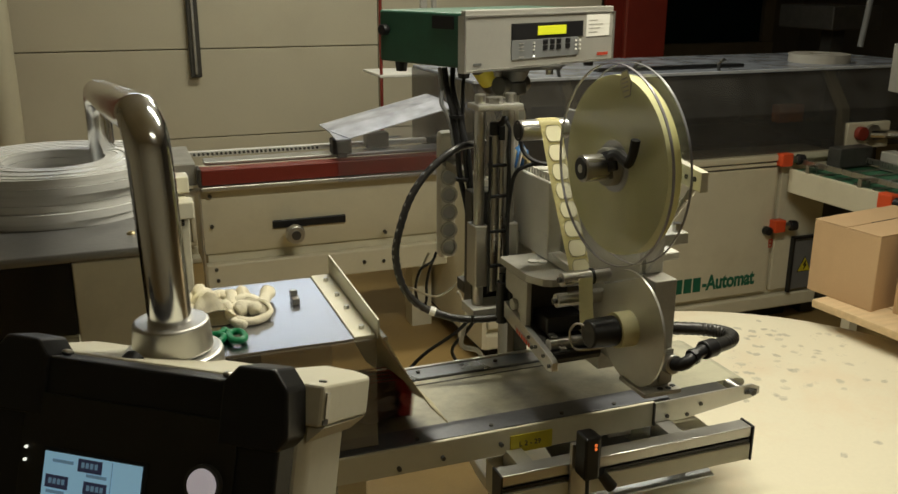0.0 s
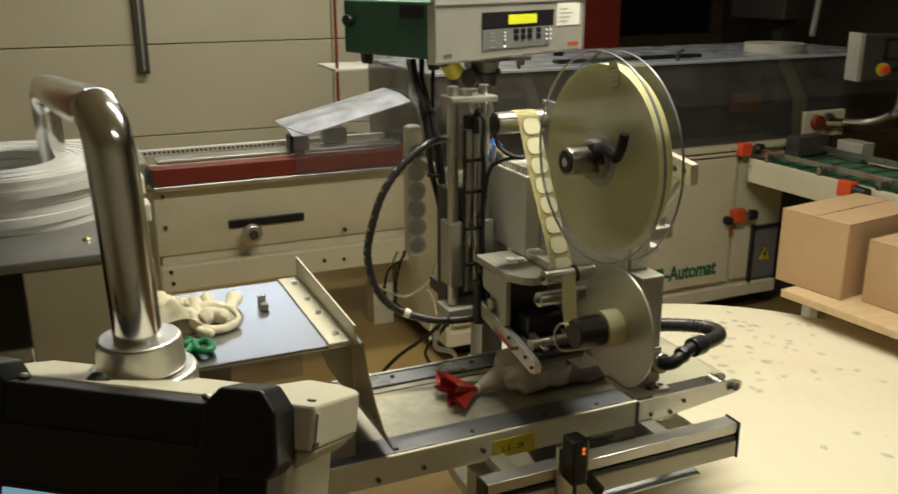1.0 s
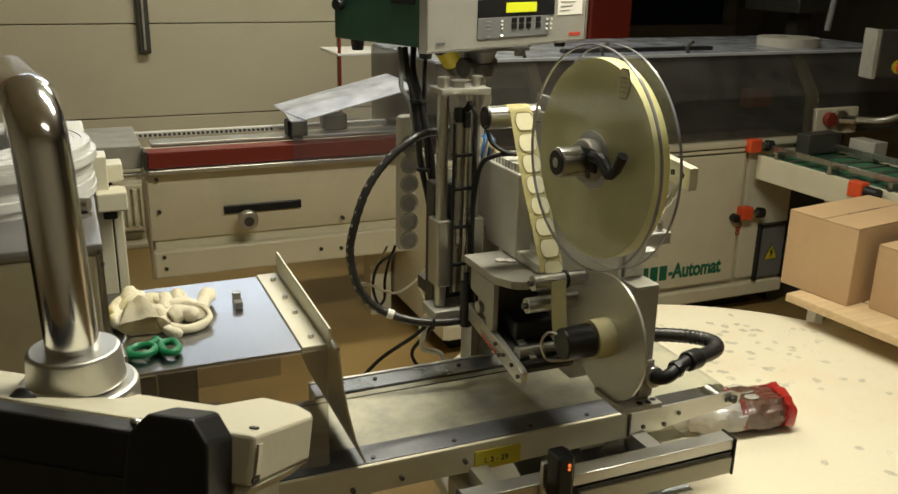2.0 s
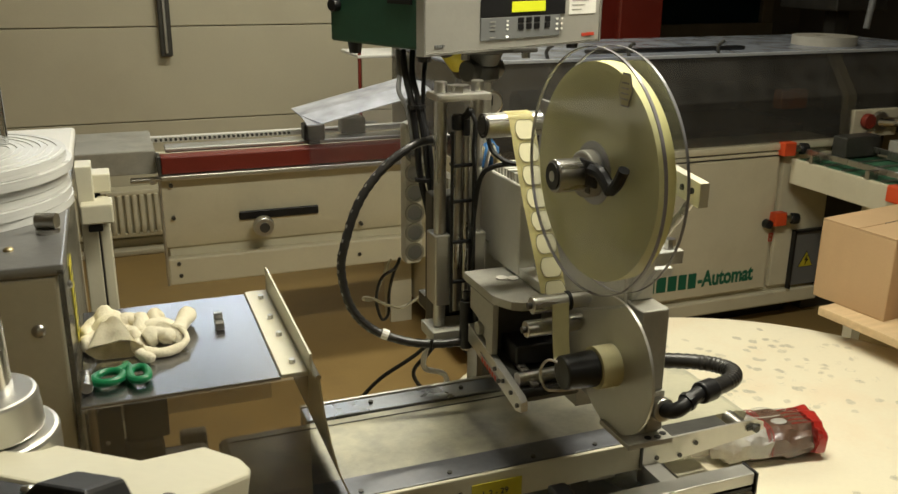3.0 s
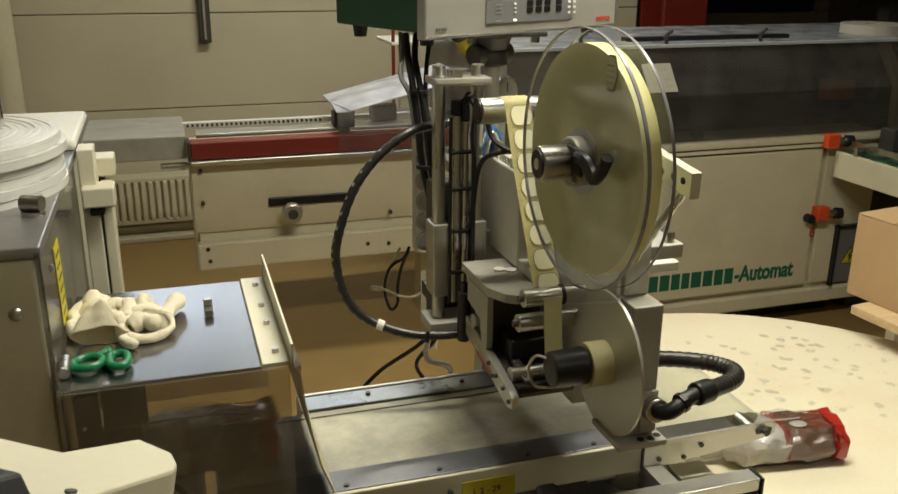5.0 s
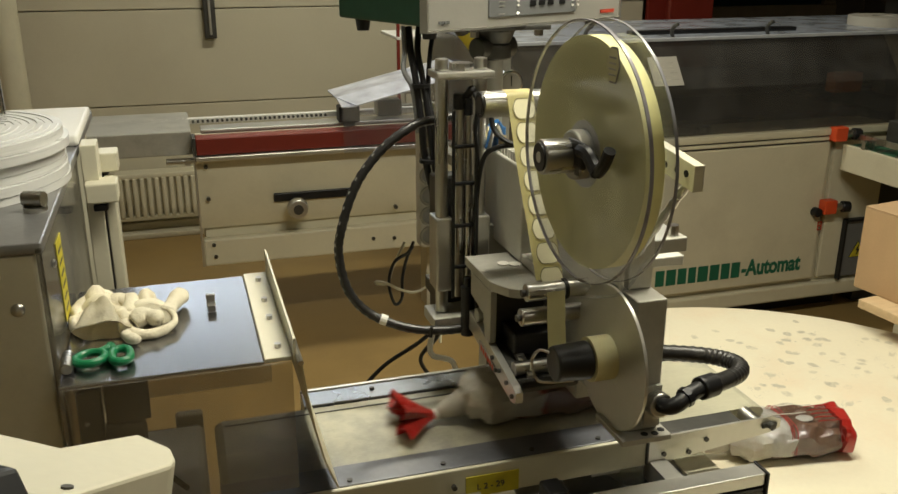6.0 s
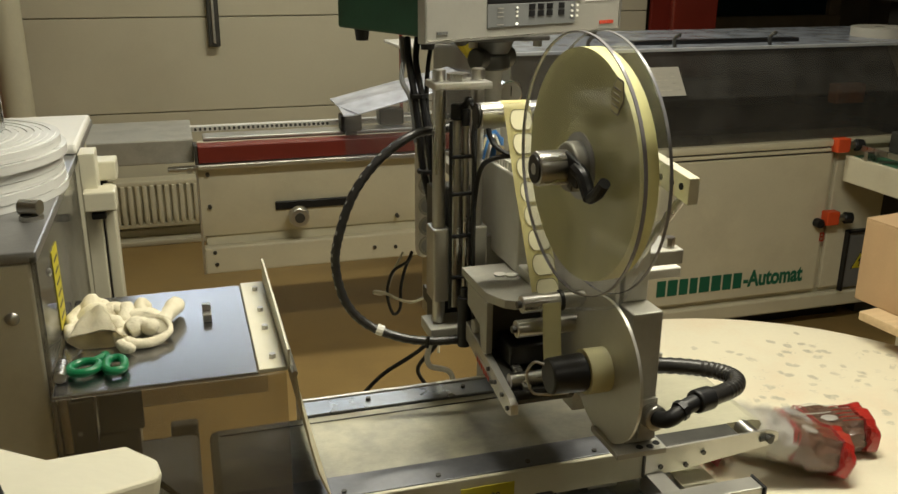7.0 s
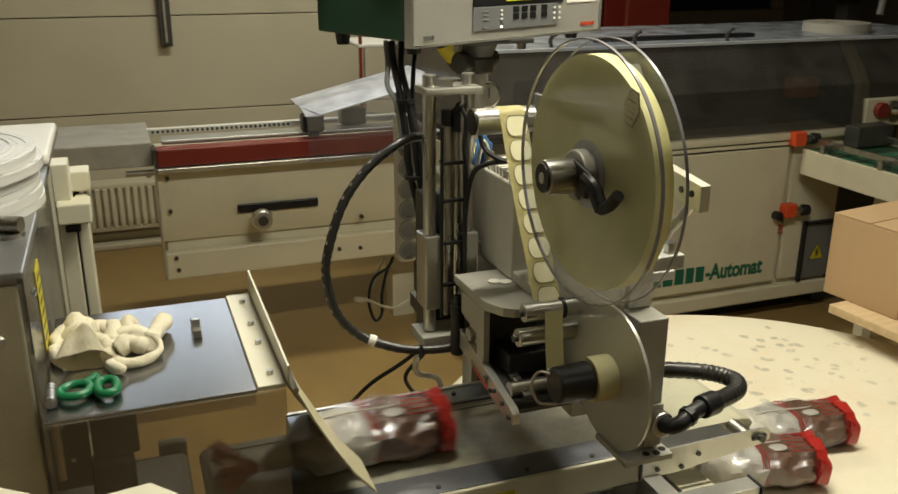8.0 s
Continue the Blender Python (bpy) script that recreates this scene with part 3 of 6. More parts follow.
    for w in (0.051, 0.055, 0.05, 0.046, 0.058, 0.055, 0.051, 0.051):
        part("name_block", B().box(x, x + w - 0.01, 3.2975, 3.2995, 0.232, 0.302), GREENINK, t)
        x += w
    letters("lettering", "-Automat", 0.1, pose(x, 3.2985, 0.237, 90, 0, 0) @ Matrix.Diagonal((0.76, 1, 1, 1)), GREENINK, t, bold=0.0035)
    # smoked hood
    g = thing("machine_hood", (2.3, 3.7, 0.9), "long smoked acrylic hood with cream frame bars", "hood")
    prof = [(3.31, 0.866), (3.325, 1.05), (3.46, 1.222), (3.466, 1.222), (3.331, 1.05), (3.316, 0.866)]
    part("front_sheet", B().prism(prof, "x", 1.43, 4.0), HOODGLASS, g)
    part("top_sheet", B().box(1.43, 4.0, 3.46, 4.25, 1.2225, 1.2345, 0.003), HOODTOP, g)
    part("back_sheet", B().box(1.43, 4.0, 4.25, 4.256, 0.866, 1.222), HOODGLASS, g)
    for x in (1.45, 1.84, 3.285):
        m = B().prism([(3.322, 0.867), (3.362, 0.867), (3.374, 1.045), (3.508, 1.218), (3.469, 1.218), (3.336, 1.052)], "x", x, x + 0.045)
        part("frame_bar", m, CREAM, g)
    part("top_edge", B().box(1.43, 4.0, 3.452, 3.468, 1.2235, 1.2365, 0.002), FOLD, g, "bent upper edge with daylight sheen in its colour")
    part("end_sheet", B().prism([(3.31, 0.866), (4.25, 0.866), (4.25, 1.222), (3.46, 1.222), (3.325, 1.05)], "x", 1.424, 1.43), HOODGLASS, g)
    part("dark_strip", B().box(2.1, 2.9, 3.6, 3.65, 1.235, 1.251, 0.003), BLACK, g)
    for x in (1.85, 2.23, 2.68):
        part("hinge", B().tube([(x, 3.5, 1.235), (x - 0.012, 3.49, 1.262), (x - 0.004, 3.48, 1.282), (x + 0.01, 3.48, 1.287)], 0.008, seg=8), DARKPART, g)
    inside(t)


def inside(t):
    part("pusher", B().box(3.03, 3.18, 3.47, 3.53, 0.975, 1.06, 0.008), PUSHER, t, "orange part behind the smoked hood")
    part("drum", B().cyl((1.9, 3.9, 0.98), (3.1, 3.9, 0.98), 0.07), DARKPART, t)
    part("deck", B().box(1.5, 3.2, 3.5, 4.2, 0.8625, 0.89), DARKPART, t)
    part("lid", B().box(2.2, 2.35, 3.345, 3.4, 0.8645, 0.892, 0.005), STEEL, t)


def hood_notice():
    m = pose(2.07, 3.332, 1.066, 90 - 38, 0, 0)
    n = local_thing("paper_notice", m, "white printed notice stuck on the smoked hood", "notice")
    part("sheet", B().box(0, 0.13, 0, 0.13, 0, 0.0008), DIMPAPER, n, where=Matrix())
    for i in range(6):
        z = 0.1 - i * 0.015
        part("text_line", B().box(0.012, 0.05 + 0.012 * (i % 3), z, z + 0.003, 0.0009, 0.0013), INK, n, where=Matrix())
        part("text_line", B().box(0.082, 0.106 + 0.008 * (i % 2), z, z + 0.003, 0.0009, 0.0013), INK, n, where=Matrix())


def outfeed():
    t = thing("outfeed_conveyor", (3.1, 3.0, 0.0), "cream side conveyor with a green belt and wire rails", "conveyor")
    d = Vector((0.03, -1.0, 0)).normalized()
    m = Matrix.Translation((2.94, 3.26, -0.016)) @ Matrix.Rotation(math.atan2(d.y, d.x), 4, "Z")
    part("side_plate", B().box(0, 1.3, 0, 0.02, 0.705, 0.815, 0.003, m), CREAM, t)
    part("side_plate", B().box(0, 1.3, 0.42, 0.44, 0.69, 0.815, 0.003, m), CREAM, t)
    part("belt", B().box(0, 1.3, 0.02, 0.42, 0.79, 0.81, 0, m), GREENBELT, t)
    for i in range(12):
        part("slat", B().box(0.05 + i * 0.1, 0.07 + i * 0.1, 0.03, 0.41, 0.811, 0.816, 0, m), STEEL, t)
    part("guide_rail", B().box(0, 1.3, 0.05, 0.06, 0.835, 0.86, 0.002, m), STEEL, t)
    part("guide_rail", B().box(0, 1.3, 0.36, 0.37, 0.835, 0.86, 0.002, m), STEEL, t)
    for i in range(4):
        part("bracket", B().box(0.1 + i * 0.3, 0.12 + i * 0.3, 0.0, 0.05, 0.815, 0.85, 0, m), STEEL, t)
    part("motor_block", B().box(0.02, 0.1, 0.2, 0.4, 0.82, 0.91, 0.006, m), DARKPART, t)
    part("cover_plate", B().box(0.16, 0.3, 0.38, 0.46, 0.815, 0.9, 0.004, m), ALUD, t)
    for x in (0.25, 1.2):
        part("leg", B().box(x, x + 0.05, 0.18, 0.23, 0.016, 0.7, 0, m), CREAM, t)
    s = part("stop_switch", B().box(0.55, 0.62, -0.045, -0.001, 0.765, 0.83, 0.005, m), ORANGE, t, "orange-red switch box")
    part("knob", B().add(B().cyl((0.63, -0.03, 0.8), (0.69, -0.03, 0.8), 0.022).bm, m), BLACK, s)
    # end housing with a red switch, bent pipe and control panel
    e = thing("end_housing", (3.5, 3.5, 0.0), "cream end housing with a red rotary switch", "machine")
    part("body", B().box(3.24, 3.6, 3.4, 4.1, 0.0, 0.895), DARKPART, e)
    part("plate", B().box(3.3, 3.56, 3.3, 3.33, 0.86, 0.985, 0.004), CREAM, e)
    part("switch", B().cyl((3.37, 3.3, 0.935), (3.37, 3.27, 0.935), 0.034, bevel=0.004), RED, e, "red rotary switch")
    a = part("arm", B().tube([(3.43, 3.3, 0.93), (3.5, 3.25, 0.93), (3.56, 3.15, 0.94), (3.6, 3.06, 0.99), (3.6, 3.03, 1.07), (3.6, 3.03, 1.17)], 0.022), CHROME, e, "bent steel pipe arm")
    part("flange", B().cyl((3.44, 3.3, 0.93), (3.44, 3.28, 0.93), 0.045), STEEL, a)
    p = thing("control_box", (3.6, 3.03, 1.17), "dark grey control panel with a screen and a yellow-ringed stop button", "control box")
    m = Matrix.Translation((3.29, 3.02, 1.165)) @ Matrix.Rotation(radians(-18), 4, "Z")
    part("case", B().box(0.02, 0.62, 0.0, 0.1, 0.0, 0.2, 0.006, m), DARKPART, p)
    part("edge", B().box(-0.004, 0.018, -0.004, 0.1, -0.005, 0.205, 0.003, m), ALUD, p)
    part("screen_bezel", B().box(0.11, 0.29, -0.006, 0.0, 0.085, 0.185, 0.003, m), BLACK, p)
    part("screen", B().box(0.13, 0.27, -0.008, -0.006, 0.1, 0.17, 0, m), DARKPART, p)
    for x, mt, r in ((0.115, YELLOW, 0.03), (0.17, BLACK, 0.014), (0.22, BLACK, 0.014), (0.27, WHITE, 0.014)):
        part("button", B().add(B().cyl((x, 0, 0.048), (x, -0.012, 0.048), r).bm, m), mt, p)
    part("stop_button", B().add(B().cyl((0.115, -0.012, 0.048), (0.115, -0.035, 0.048), 0.02, bevel=0.004).bm, m), ORANGE, p)
    one("tape_roll", B().ring((3.46, 3.72, 1.2347), (0, 0, 1), 0.05, 0.15, 0.042), DIMPAPER, "flat white roll lying on the smoked hood", "roll")
    # grey device drawn in dark steel, so the bay's shade is in its colour
    d = thing("dark_device", (4.4, 4.6, 0), "grey boxed device on a stand, coloured dark for the unlit bay", "device")
    part("box", B().box(4.35, 4.75, 4.6, 5.1, 1.33, 1.48, 0.008), DARKPART, d)
    part("stand", B().box(4.5, 4.6, 4.75, 4.85, 0, 1.33), DARKPART, d)
    one("air_hose", B().tube([(4.3, 4.3, 1.25), (4.35, 4.32, 1.5), (4.4, 4.35, 1.8), (4.4, 4.35, 2.4), (4.4, 4.35, 3.19)], 0.018), TRAY, "pale green air hose hanging from above", "hose")
    l = thing("hanging_lamp", (4.0, 6.6, 3.19), "white lamp shade hanging unlit in the dark bay", "lamp")
    part("shade", B().cyl((4.02, 6.6, 1.47), (4.02, 6.6, 1.55), 0.14, 0.1), WHITE, l)
    part("cord", B().cyl((4.02, 6.6, 1.55), (4.02, 6.6, 3.19), 0.005), BLACK, l)


feed_unit()
main_cabinet()
hood_notice()
outfeed()


# ---- cartons on the wooden platform ----
def carton(name, m, sx, sy, sz, label, with_label=False):
    t = local_thing(name, m, label, "carton", "cartons on the platform")
    part("body", B().box(0, sx, 0, sy, 0, sz - 0.004, 0.003), CARTON, t, where=Matrix())
    for y0, y1 in ((0.0, sy / 2 - 0.002), (sy / 2 + 0.002, sy)):
        part("flap", B().box(0, sx, y0, y1, sz - 0.0035, sz, 0.001), CARTON, t, where=Matrix())
    part("slit", B().box(sx * 0.3, sx * 0.7, sy / 2 - 0.0015, sy / 2 + 0.0015, sz - 0.0025, sz + 0.0004), BLACK, t, where=Matrix())
    if with_label:
        part("paper_label", B().box(0.02, 0.16, -0.0012, 0, 0.04, 0.14), PAPER, t, "white printed shipping label", where=Matrix())
        for i in range(4):
            part("print_bar", B().box(0.06, 0.1 + 0.02 * (i % 2), -0.0022, -0.0013, 0.055 + i * 0.02, 0.063 + i * 0.02), DARKINK, t, where=Matrix())
    return t


def platform():
    t = thing("pallet_table", (2.3, 1.6, 0.0), "pale wooden platform of boards carrying cartons", "pallet")
    m = Matrix.Translation((1.918, 1.965, 0)) @ Matrix.Rotation(radians(-84), 4, "Z")
    for i in range(6):
        part("board", B().box(0.0, 1.1, 0.002 + i * 0.145, 0.14 + i * 0.145, 0.706, 0.73, 0.003, m), WOOD, t)
    for x in (0.06, 0.5, 0.98):
        part("block", B().box(x, x + 0.09, 0.2, 0.86, 0.655, 0.705, 0.003, m), WOOD, t)
        part("leg", B().box(x, x + 0.09, 0.4, 0.49, 0.0, 0.655, 0, m), WOOD, t)
    carton("carton", Matrix.Translation((2.0, 1.82, 0.73)) @ Matrix.Rotation(radians(8), 4, "Z"), 0.36, 0.225, 0.225, "brown cardboard carton with a taped slit, on the platform")
    carton("carton", Matrix.Translation((2.075, 1.58, 0.73)) @ Matrix.Rotation(radians(6), 4, "Z"), 0.36, 0.215, 0.185,
           "low cardboard carton with a white label, on the platform", True)


platform()


# ---- round collecting table ----
def round_table():
    c = Vector((1.40, 1.52, 0))
    t = thing("round_table", (1.40, 1.52, 0.0), "large round cream collecting table with ink stamps", "table")
    part("tabletop", B().cyl((c.x, c.y, 0.615), (c.x, c.y, 0.645), 0.725, seg=128, bevel=0.006), TABLE, t)
    part("pedestal", B().cyl((c.x, c.y, 0.04), (c.x, c.y, 0.614), 0.09), DARKPART, t)
    part("foot", B().cyl((c.x, c.y, 0.0), (c.x, c.y, 0.04), 0.3), DARKPART, t)
    rnd = random.Random(5)
    n = 0
    while n < 120:
        a, r = rnd.uniform(-1.4, 1.9), 0.7 * math.sqrt(rnd.random())
        x, y = c.x + r * math.cos(a), c.y + r * math.sin(a)
        if x < 1.2 or (y < 1.66 and x < 1.35):
            continue
        if rnd.random() < 0.6:
            x, y = rnd.gauss(1.68, 0.13), rnd.gauss(1.8, 0.13)
        if math.hypot(x - c.x, y - c.y) > 0.69:
            continue
        n += 1
        b = bmesh.new()
        k, ra, turn = 14, rnd.uniform(0.010, 0.0145), rnd.uniform(0, 3.1)
        wob = [rnd.uniform(0.75, 1.05) for _ in range(k)]

        def at(q, f, dz):
            u, v = ra * f * math.cos(q), ra * 0.72 * f * math.sin(q)
            return (x + u * math.cos(turn) - v * math.sin(turn), y + u * math.sin(turn) + v * math.cos(turn), dz)
        if rnd.random() < 0.6:
            b.faces.new([b.verts.new(at(6.283 * i / k, wob[i], 0.6452 + n * 2e-6)) for i in range(k)])
            part("ink_stamp", b, FAINTINK, t)
            b = bmesh.new()
        start, span = rnd.uniform(0, 6.3), rnd.uniform(1.0, 4.5)
        rows = []
        for i in range(k):
            q = start + span * i / (k - 1)
            w = 0.1 * rnd.uniform(0.1, 1.0)
            rows.append([b.verts.new(at(q, 1 + f, 0.6455 + n * 2e-6)) for f in (0, w)])
        for p, q in zip(rows, rows[1:]):
            b.faces.new((p[0], p[1], q[1], q[0]))
        for i in range(rnd.randint(0, 3)):
            u, v = rnd.uniform(-0.4, 0.1), -0.45 + 0.3 * i
            b.faces.new([b.verts.new(at(math.atan2(v + dv, u + du), math.hypot(u + du, v + dv), 0.6458 + n * 2e-6)) for du, dv in ((0, 0), (0.45, 0.03), (0.45, 0.13), (0, 0.1))])
        part("ink_stamp", b, INK, t)


round_table()


# ---- belt conveyor ----
def belt_conveyor():
    t = thing("belt_conveyor", (0.6, 1.45, 0.0), "narrow belt conveyor with steel side rails and worn pale belt", "conveyor")
    part("belt", B().prism([(0.296, 0.872), (1.15, 0.872), (1.165, 0.868), (1.17, 0.86), (1.165, 0.85), (1.15, 0.846), (0.296, 0.846), (0.287, 0.85), (0.283, 0.859), (0.287, 0.868)], "y", 1.343, 1.55), BELT, t, "worn pale conveyor belt with dark scuffs")
    part("start_roller", B().cyl((0.3, 1.3415, 0.859), (0.3, 1.3425, 0.859), 0.009).cyl((0.3, 1.5505, 0.859), (0.3, 1.5525, 0.859), 0.009), DARKPART, t)
    part("front_rail", B().box(0.282, 0.965, 1.3075, 1.36, 0.8725, 0.8775, 0.001), RAIL, t)
    part("front_rail", B().box(0.966, 1.10, 1.3045, 1.341, 0.858, 0.874, 0.002), DARKPART, t)
    part("back_rail", B().box(0.43, 1.1, 1.553, 1.6, 0.86, 0.876, 0.002), SHEET, t)
    part("seam", B().box(0.3, 1.0, 1.53, 1.532, 0.8725, 0.8735), DARKPART, t)
    part("side_plate", B().box(0.282, 0.93, 1.3, 1.307, 0.826, 0.8765, 0.002), CREAM2, t)
    part("end_plate", B().prism([(0.928, 0.832), (0.99, 0.832), (1.15, 0.85), (1.168, 0.857), (1.168, 0.871), (1.15, 0.879), (0.928, 0.8755)], "y", 1.296, 1.3), ALU, t)
    part("side_plate", B().box(0.43, 1.13, 1.601, 1.61, 0.8, 0.878, 0.002), ALU, t)
    part("end_roller", B().cyl((1.13, 1.303, 0.862), (1.13, 1.342, 0.862), 0.0135), STEEL, t)
    part("axle", B().cyl((1.147, 1.296, 0.8645), (1.147, 1.286, 0.8645), 0.006, seg=12).box(1.132, 1.16, 1.2925, 1.2955, 0.86, 0.869, 0.002), DARKPART, t)
    for x, z in ((1.03, 0.858), (0.955, 0.845), (1.0, 0.841), (0.5, 0.845), (0.61, 0.85), (0.42, 0.84)):
        part("bolt", B().cyl((x, 1.301, z), (x, 1.293, z), 0.004, seg=10), DARKPART, t)
    for x, y in ((0.74, 1.318), (0.6, 1.32), (0.46, 1.318), (0.55, 1.58), (0.72, 1.578), (0.85, 1.318)):
        part("screw", B().cyl((x, y, 0.875), (x, y, 0.88), 0.004, seg=10), DARKPART, t)
    part("hook_edge", B().box(0.925, 0.9275, 1.294, 1.3, 0.83, 0.876), DARKPART, t)
    pl = part("number_plate", B().box(0.628, 0.712, 1.2975, 1.2995, 0.827, 0.862, 0.0008), YELLOW, t, "yellow tag with black characters")
    letters("tag_text", "L 2 - 29", 0.014, pose(0.645, 1.297, 0.839, 90, 0, 0), DARKINK, pl)
    for x in (0.32, 0.85):
        part("leg", B().box(x, x + 0.05, 1.33, 1.38, 0, 0.83).box(x, x + 0.05, 1.52, 1.57, 0, 0.83), ALU, t)
    part("under_tray", B().prism([(1.2, 0.76), (1.34, 0.80), (1.34, 0.803), (1.2, 0.763)], "x", 0.72, 1.0), SHEET, t, "sloping stainless sheet below the belt")
    part("strut", B().box(0.6, 0.64, 1.2, 1.34, 0.74, 0.8), CREAM2, t)
    part("strut", B().box(1.0, 1.06, 1.22, 1.4, 0.785, 0.8), CREAM2, t)
    g = thing("guide_profile", (0.8, 1.2, 0.76), "two slotted aluminium profiles with black end caps along the conveyor", "profile")
    part("upper_profile", B().box(0.562, 1.062, 1.185, 1.216, 0.838, 0.858, 0.0015).box(0.562, 1.062, 1.19, 1.216, 0.826, 0.8375), ALU, g)
    part("lower_profile", B().box(0.562, 1.062, 1.183, 1.212, 0.792, 0.8245, 0.002), CREAM2, g)
    part("slot", B().box(0.562, 1.06, 1.1845, 1.19, 0.8285, 0.834), BLACK, g)
    for x in (0.5585, 1.0625):
        part("end_cap", B().box(x, x + 0.004, 1.181, 1.218, 0.79, 0.86, 0.001), BLACK, g, "black plastic end cap")
    for x in (0.62, 0.93):
        part("holder", B().box(x, x + 0.03, 1.2165, 1.31, 0.8, 0.835), ALU, g)
    k = part("clamp_knob", B().cyl((0.745, 1.185, 0.83), (0.745, 1.165, 0.83), 0.008).cyl((0.735, 1.165, 0.842), (0.757, 1.162, 0.812), 0.009, 0.011), BLACK, g, "black clamping lever")
    s = thing("light_sensor", (0.7, 1.165, 0.82), "small dark teal photo sensor with orange lamps on a bracket", "sensor")
    part("body", B().box(0.688, 0.716, 1.135, 1.172, 0.85, 0.928, 0.004), BLACK, s)
    part("face", B().box(0.716, 0.7185, 1.14, 1.167, 0.87, 0.925), DARKPART, s)
    part("lamp", B().cyl((0.706, 1.1345, 0.915), (0.706, 1.1335, 0.915), 0.003, seg=10).cyl((0.706, 1.1345, 0.908), (0.706, 1.1335, 0.908), 0.0025, seg=10), LEDRED, s, "lit orange indicator")
    part("bracket", B().box(0.684, 0.722, 1.173, 1.182, 0.8, 0.9, 0.001), ALU, s)
    part("cable", B().tube([(0.702, 1.15, 0.85), (0.702, 1.15, 0.78), (0.7, 1.16, 0.6)], 0.0035, seg=8), BLACK, s)


belt_conveyor()


# ---- label applicator ----
def applicator_stand():
    t = thing("applicator_column", (0.7, 1.68, 0.0), "aluminium lift column of a label applicator with guide rods", "machine")
    part("foot_post", B().box(0.8, 0.834, 1.662, 1.698, 0.02, 0.9645, 0.003), DARKPART, t)
    part("foot_plate", B().box(0.7, 0.95, 1.615, 1.9, 0.0, 0.02, 0.003), ALUD, t)
    part("back_beam", B().box(0.68, 0.72, 1.63, 1.66, 0.98, 1.2, 0.003).box(0.721, 0.8, 1.661, 1.698, 1.005, 1.03, 0.002).box(0.68, 0.72, 1.661, 1.698, 1.005, 1.03), DARKPART, t)
    part("back_plate", B().box(0.668, 0.734, 1.59, 1.629, 0.98, 1.24, 0.003), DARKPART, t)
    part("top_plate", B().box(0.652, 0.745, 1.525, 1.58, 1.408, 1.419, 0.002), ALU, t)
    for x in (0.667, 0.73):
        r = part("guide_rod", B().cyl((x, 1.552, 1.02), (x, 1.552, 1.408), 0.0105, seg=24), STEEL, t, "bright steel guide rod")
        part("rod_cap", B().cyl((x, 1.552, 1.4192), (x, 1.552, 1.437), 0.0105, bevel=0.002), STEEL, r)
    part("hex_bolt", B().cyl((0.698, 1.552, 1.4192), (0.698, 1.552, 1.43), 0.019, seg=6), STEEL, t)
    part("bearing_block", B().box(0.654, 0.682, 1.535, 1.582, 1.06, 1.185, 0.003), ALU, t)
    part("bearing_block", B().box(0.718, 0.745, 1.535, 1.582, 1.06, 1.185, 0.003), ALU, t)
    part("bottom_plate", B().box(0.645, 0.755, 1.52, 1.584, 1.0, 1.02, 0.002), ALUD, t)
    cy = part("cylinder", B().cyl((0.692, 1.54, 1.05), (0.692, 1.54, 1.36), 0.0085, seg=20), STEEL, t, "pneumatic cylinder")
    part("side_tube", B().cyl((0.707, 1.538, 1.05), (0.707, 1.538, 1.35), 0.006, seg=16), STEEL, cy)
    for z in (1.1, 1.17, 1.24, 1.3):
        part("band", B().box(0.681, 0.716, 1.529, 1.549, z, z + 0.006, 0.002), BLACK, cy)
    part("end_cap", B().cyl((0.692, 1.54, 1.36), (0.692, 1.54, 1.385), 0.0095, bevel=0.003).cyl((0.704, 1.532, 1.352), (0.704, 1.532, 1.378), 0.006)
         .cyl((0.692, 1.54, 1.37), (0.708, 1.532, 1.388), 0.006).sphere((0.709, 1.532, 1.39), 0.0075), BLACK, cy)
    part("air_tube", B().tube([(0.71, 1.53, 1.39), (0.716, 1.522, 1.37), (0.712, 1.52, 1.33), (0.716, 1.52, 1.28), (0.714, 1.52, 1.2), (0.717, 1.522, 1.1)], 0.0034, seg=8), BLACK, cy)
    part("sensor_rod", B().cyl((0.718, 1.528, 1.06), (0.718, 1.528, 1.37), 0.004, seg=8).cyl((0.68, 1.53, 1.05), (0.68, 1.53, 1.36), 0.003, seg=8), BLACK, t)
    part("valve", B().cyl((0.692, 1.49, 1.0), (0.692, 1.49, 1.085), 0.011, bevel=0.002).cyl((0.692, 1.49, 1.085), (0.692, 1.49, 1.1), 0.006), BLACK, t, "black damper cylinder")
    part("valve_block", B().box(0.7, 0.735, 1.47, 1.52, 1.0, 1.07, 0.003), BLACK, t)
    part("side_plate", B().box(0.752, 0.79, 1.56, 1.6, 1.08, 1.16, 0.002), ALUD, t)
    part("bolt", B().cyl((0.775, 1.56, 1.13), (0.775, 1.55, 1.13), 0.007, seg=8), STEEL, t)
    # swivel under the control unit
    s = thing("swivel_mount", (0.8, 1.75, 1.2), "dark cast swivel joint on a post carrying the control unit", "mount")
    part("post", B().cyl((0.83, 1.77, 0.0), (0.83, 1.77, 1.42), 0.018), ALUD, s)
